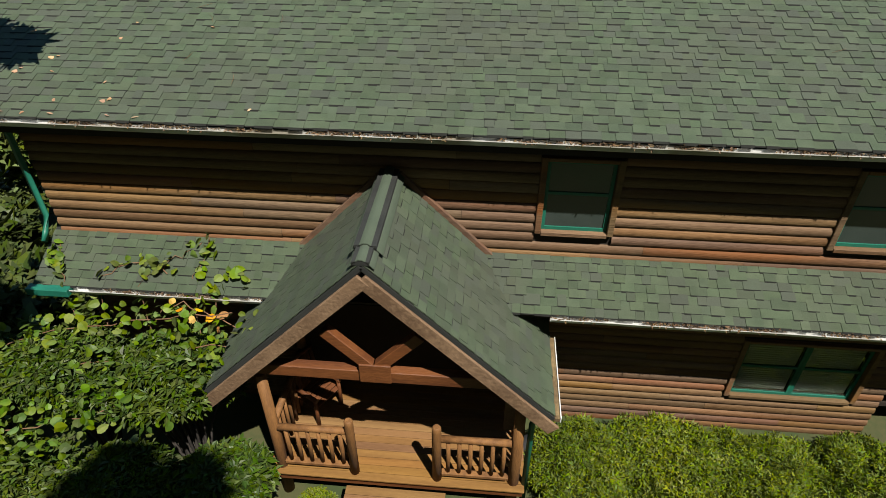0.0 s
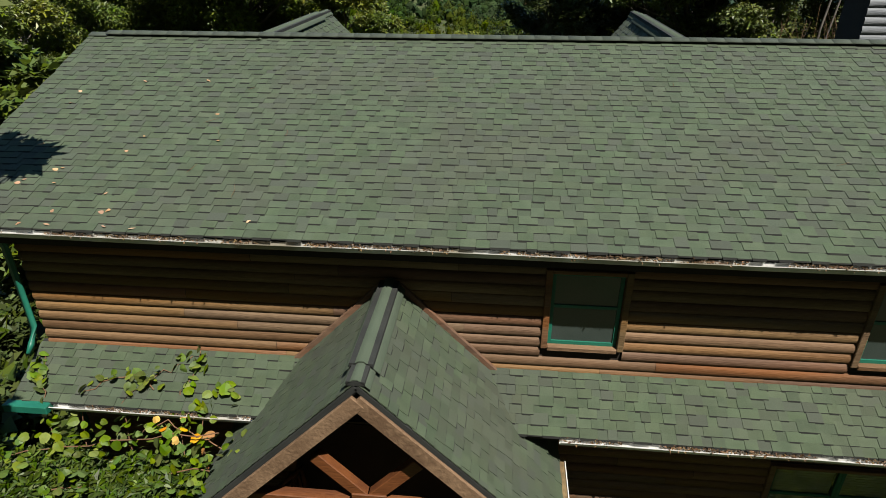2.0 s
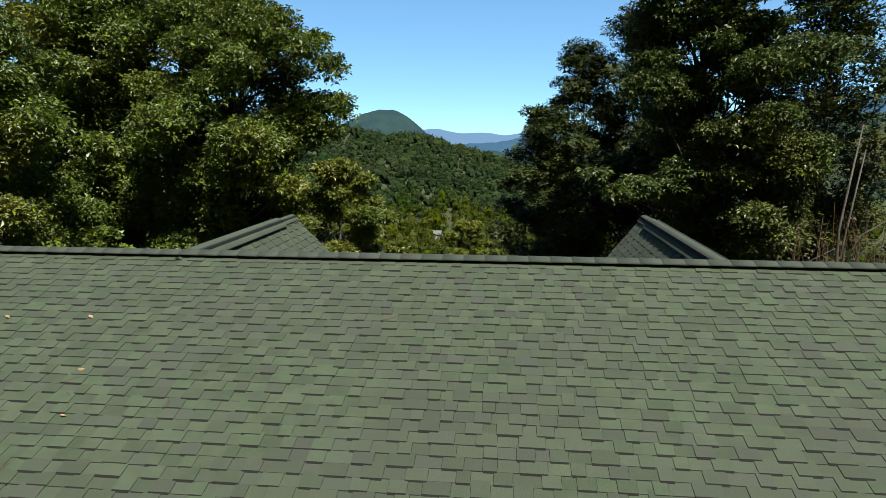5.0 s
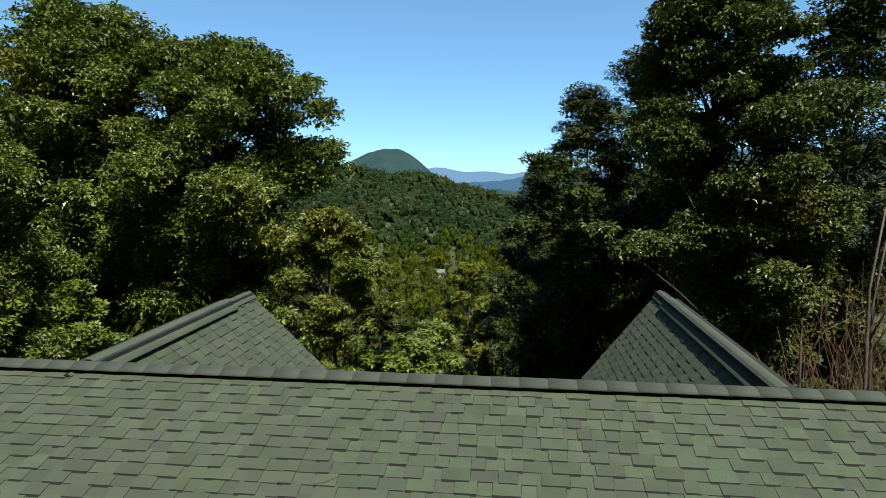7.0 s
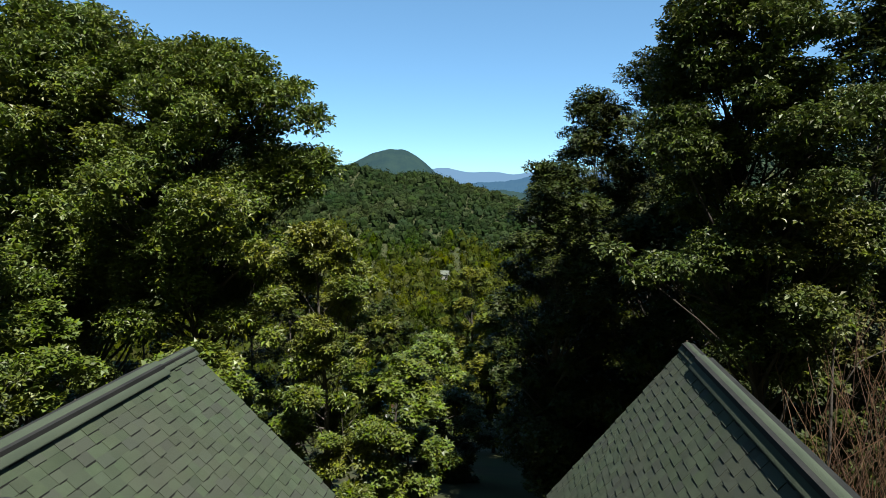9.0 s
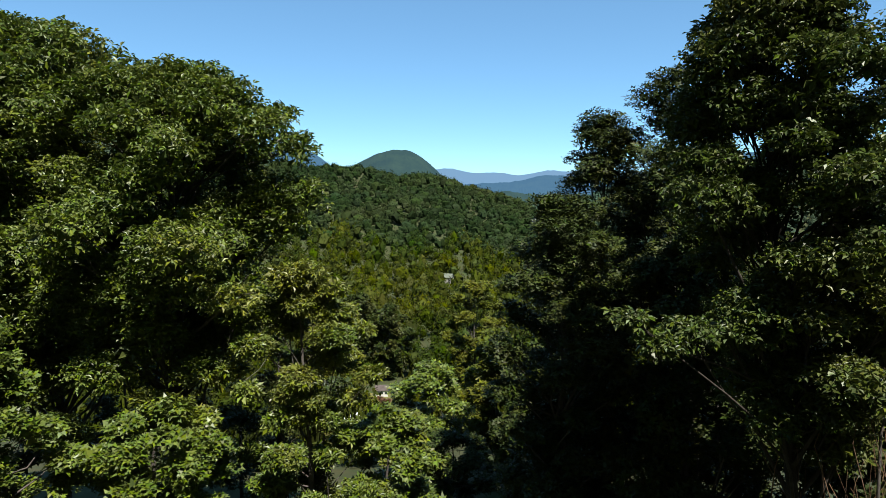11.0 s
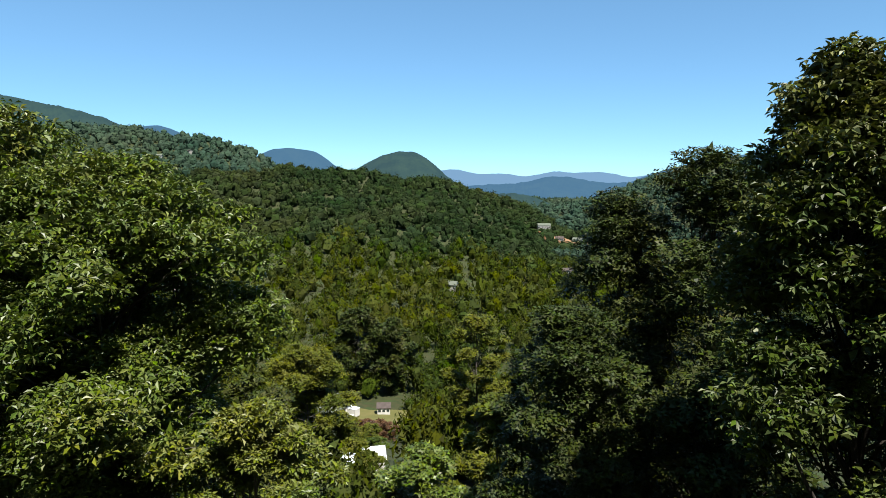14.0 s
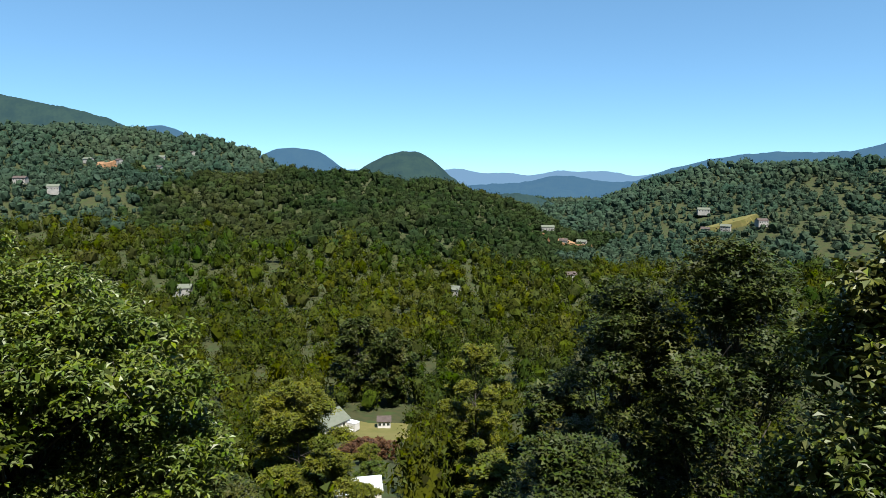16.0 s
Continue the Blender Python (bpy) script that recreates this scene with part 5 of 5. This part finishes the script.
M_EARTH = mat("bare_red_earth", (0.16, 0.09, 0.045), (0.22, 0.13, 0.07), 0.05, 0.95, 0.2, 0.6)


def patch(name, label, cx, cy, rx, ry, material, lift=0.3, seed=1):
    """A piece of open ground following the terrain, with an uneven rim."""
    rng = np.random.RandomState(seed)
    n, k = 36, 7
    vs, fs = [(cx, cy, float(terrain(cx, cy)) + lift)], []
    wob = 1 + 0.16 * np.sin(np.arange(n) * 0.9 + seed) + rng.normal(0, 0.05, n)
    for j in range(1, k):
        for i in range(n):
            t = 2 * math.pi * i / n
            x, y = cx + rx * math.cos(t) * wob[i] * j / (k - 1), cy + ry * math.sin(t) * wob[i] * j / (k - 1)
            vs.append((x, y, float(terrain(x, y)) + (lift if j < k - 1 else -0.5)))
    bm = bmesh.new()
    bv = [bm.verts.new(v) for v in vs]
    for i in range(n):
        bm.faces.new((bv[0], bv[1 + i], bv[1 + (i + 1) % n]))
        for j in range(k - 2):
            a, b2 = 1 + j * n, 1 + (j + 1) * n
            bm.faces.new((bv[a + i], bv[b2 + i], bv[b2 + (i + 1) % n], bv[a + (i + 1) % n]))
    tagged(part(name, bm, material, None), label, "ground", kind="structure")


def cottage(name, label, x, y, turn, w, d, hgt, rise, wall_m, roof_m, lift=0.0, windows=3, over=0.4):
    """A gabled house: walls, two roof slopes, windows with frames, a door."""
    z = float(terrain(x, y)) + lift
    th = thing(name, label, "house", at=(x, y, z))
    th.rotation_euler = (0, 0, radians(turn))
    bm = box((-w / 2, -d / 2, -3), (w / 2, d / 2, hgt))
    part("wall", bm, wall_m, th)
    for s in (-1, 1):
        part("gable", box((s * w / 2 - 0.1, -d / 2, hgt), (s * w / 2 + 0.1, d / 2, hgt + 0.05)), wall_m, th)
        bm = bmesh.new()
        vs = [bm.verts.new(p) for p in ((s * (w / 2 - 0.02), -d / 2, hgt + 0.05), (s * (w / 2 - 0.02), d / 2, hgt + 0.05), (s * (w / 2 - 0.02), 0, hgt + rise))]
        f = bm.faces.new(vs)
        ex = bmesh.ops.extrude_face_region(bm, geom=[f])
        bmesh.ops.translate(bm, vec=(-s * 0.15, 0, 0), verts=[g for g in ex["geom"] if isinstance(g, bmesh.types.BMVert)])
        part("gable", bm, wall_m, th)
        e = d / 2 + over
        zo = hgt - over * rise / (d / 2)
        slab("roof", [(-w / 2 - over, s * e, zo + 0.16), (w / 2 + over, s * e, zo + 0.16), (w / 2 + over, 0, hgt + rise + 0.16), (-w / 2 - over, 0, hgt + rise + 0.16)], 0.15, roof_m, th)
    for i in range(windows):
        wx = -w / 2 + w * (i + 0.5) / windows
        wn_ = part("window", box((wx - 0.55, -d / 2 - 0.06, hgt * 0.4), (wx + 0.55, -d / 2 - 0.004, hgt * 0.8)), M_WALLW, th, "white window frame")
        part("pane", box((wx - 0.45, -d / 2 - 0.08, hgt * 0.44), (wx + 0.45, -d / 2 - 0.064, hgt * 0.76)), M_GLASS, wn_)
    return th


patch("lawn", "dry yellow-green lawn round the valley shed", -50, 203, 20, 17, M_LAWN, 0.3, 2)
cottage("garden_shed", "small white garden shed with a dark roof", -46.4, 211.5, 12, 4.2, 3.4, 2.5, 1.2, M_WALLW, M_ROOFB, 0.4, 3, 0.35)
cottage("valley_house", "low valley house with a grey-green roof", -64.0, 200.5, 62, 14, 10, 3.2, 2.6, M_WALLW, M_ROOFG, 0.4, 3, 0.6)
stair = thing("deck_stairs", "white wooden deck and stair railing", "stairs", at=(-55.6, 195.5, float(terrain(-55.6, 195.5))))
part("deck", box((-3, -1.5, 1.9), (3, 1.5, 2.1)), M_WALLW, stair)
for i in range(7):
    part("post", box((-3 + i, -1.55, 0), (-2.9 + i, -1.45, 3.0)), M_WALLW, stair)
part("rail", box((-3, -1.56, 2.95), (3.1, -1.44, 3.07)), M_WALLW, stair)


def trailer(name, label, x, y, turn, w, ln, hgt, tip=0.0):
    z = float(terrain(x, y)) + 0.3
    th = thing(name, label, "trailer", at=(x, y, z))
    th.rotation_euler = (radians(tip), 0, radians(turn))
    part("body", box((-w / 2, -ln / 2, 0.5), (w / 2, ln / 2, hgt - 0.03), 0.12), M_WALLW, th)
    part("roof", box((-w / 2 - 0.05, -ln / 2 - 0.05, hgt - 0.02), (w / 2 + 0.05, ln / 2 + 0.05, hgt + 0.1), 0.05), M_METAL, th)
    for s in (-1, 1):
        for k in (-0.5, 0.5):
            part("wheel", tube([(s * (w / 2 + 0.02), k, 0.33), (s * (w / 2 - 0.2), k, 0.33)], [0.33, 0.33], 12), M_SOFFIT, th)
    for k in range(3):
        part("roof_vent", box((-0.2, -ln / 2 + ln * (k + 0.7) / 3.4, hgt + 0.102), (0.2, -ln / 2 + ln * (k + 0.7) / 3.4 + 0.4, hgt + 0.2), 0.03), M_WALLW, th)


trailer("travel_trailer", "white trailer parked beside the valley house", -56.5, 204.5, 70, 2.6, 7.0, 3.1)
cottage("metal_building", "building with a white metal roof among trees", -26.2, 112.0, 20, 7.0, 5.0, 2.4, 1.2, M_WALLW, M_METAL, 0.3, 2, 0.3)
FAR = [(-580, 1015), (-596, 949), (-552, 869), (-652, 853), (-600, 850), (-488, 591), (-544, 611), (222, 861), (203, 777), (229, 787), (264, 774), (20, 770), (38, 747), (60, 760), (31, 524), (-236, 403), (2, 479), (-54, 446)]
for i, (x, y) in enumerate(FAR):
    cottage("hillside_house", "pale house among the hillside trees", x, y, (i * 47) % 60 - 30, 9 + i % 4 * 2, 7, 3.6 + i % 3, 2.2, M_WALLFAR, M_ROOFG if i % 2 else M_ROOFB, 4.8 if y > 560 else 1.5, 4, 0.5)
patch("clearing", "bare earth clearing on the hillside", -612, 838, 13, 16, M_EARTH, 9.0, 3)
patch("clearing", "pale mown clearing by the far road", 45, 752, 34, 9, M_EARTH, 7.0, 4)
patch("clearing", "mown clearing below a hillside house", -556, 858, 14, 6, M_LAWN, 8.0, 5)
patch("clearing", "mown clearing among hillside houses", 236, 800, 34, 7, M_LAWN, 8.0, 6)
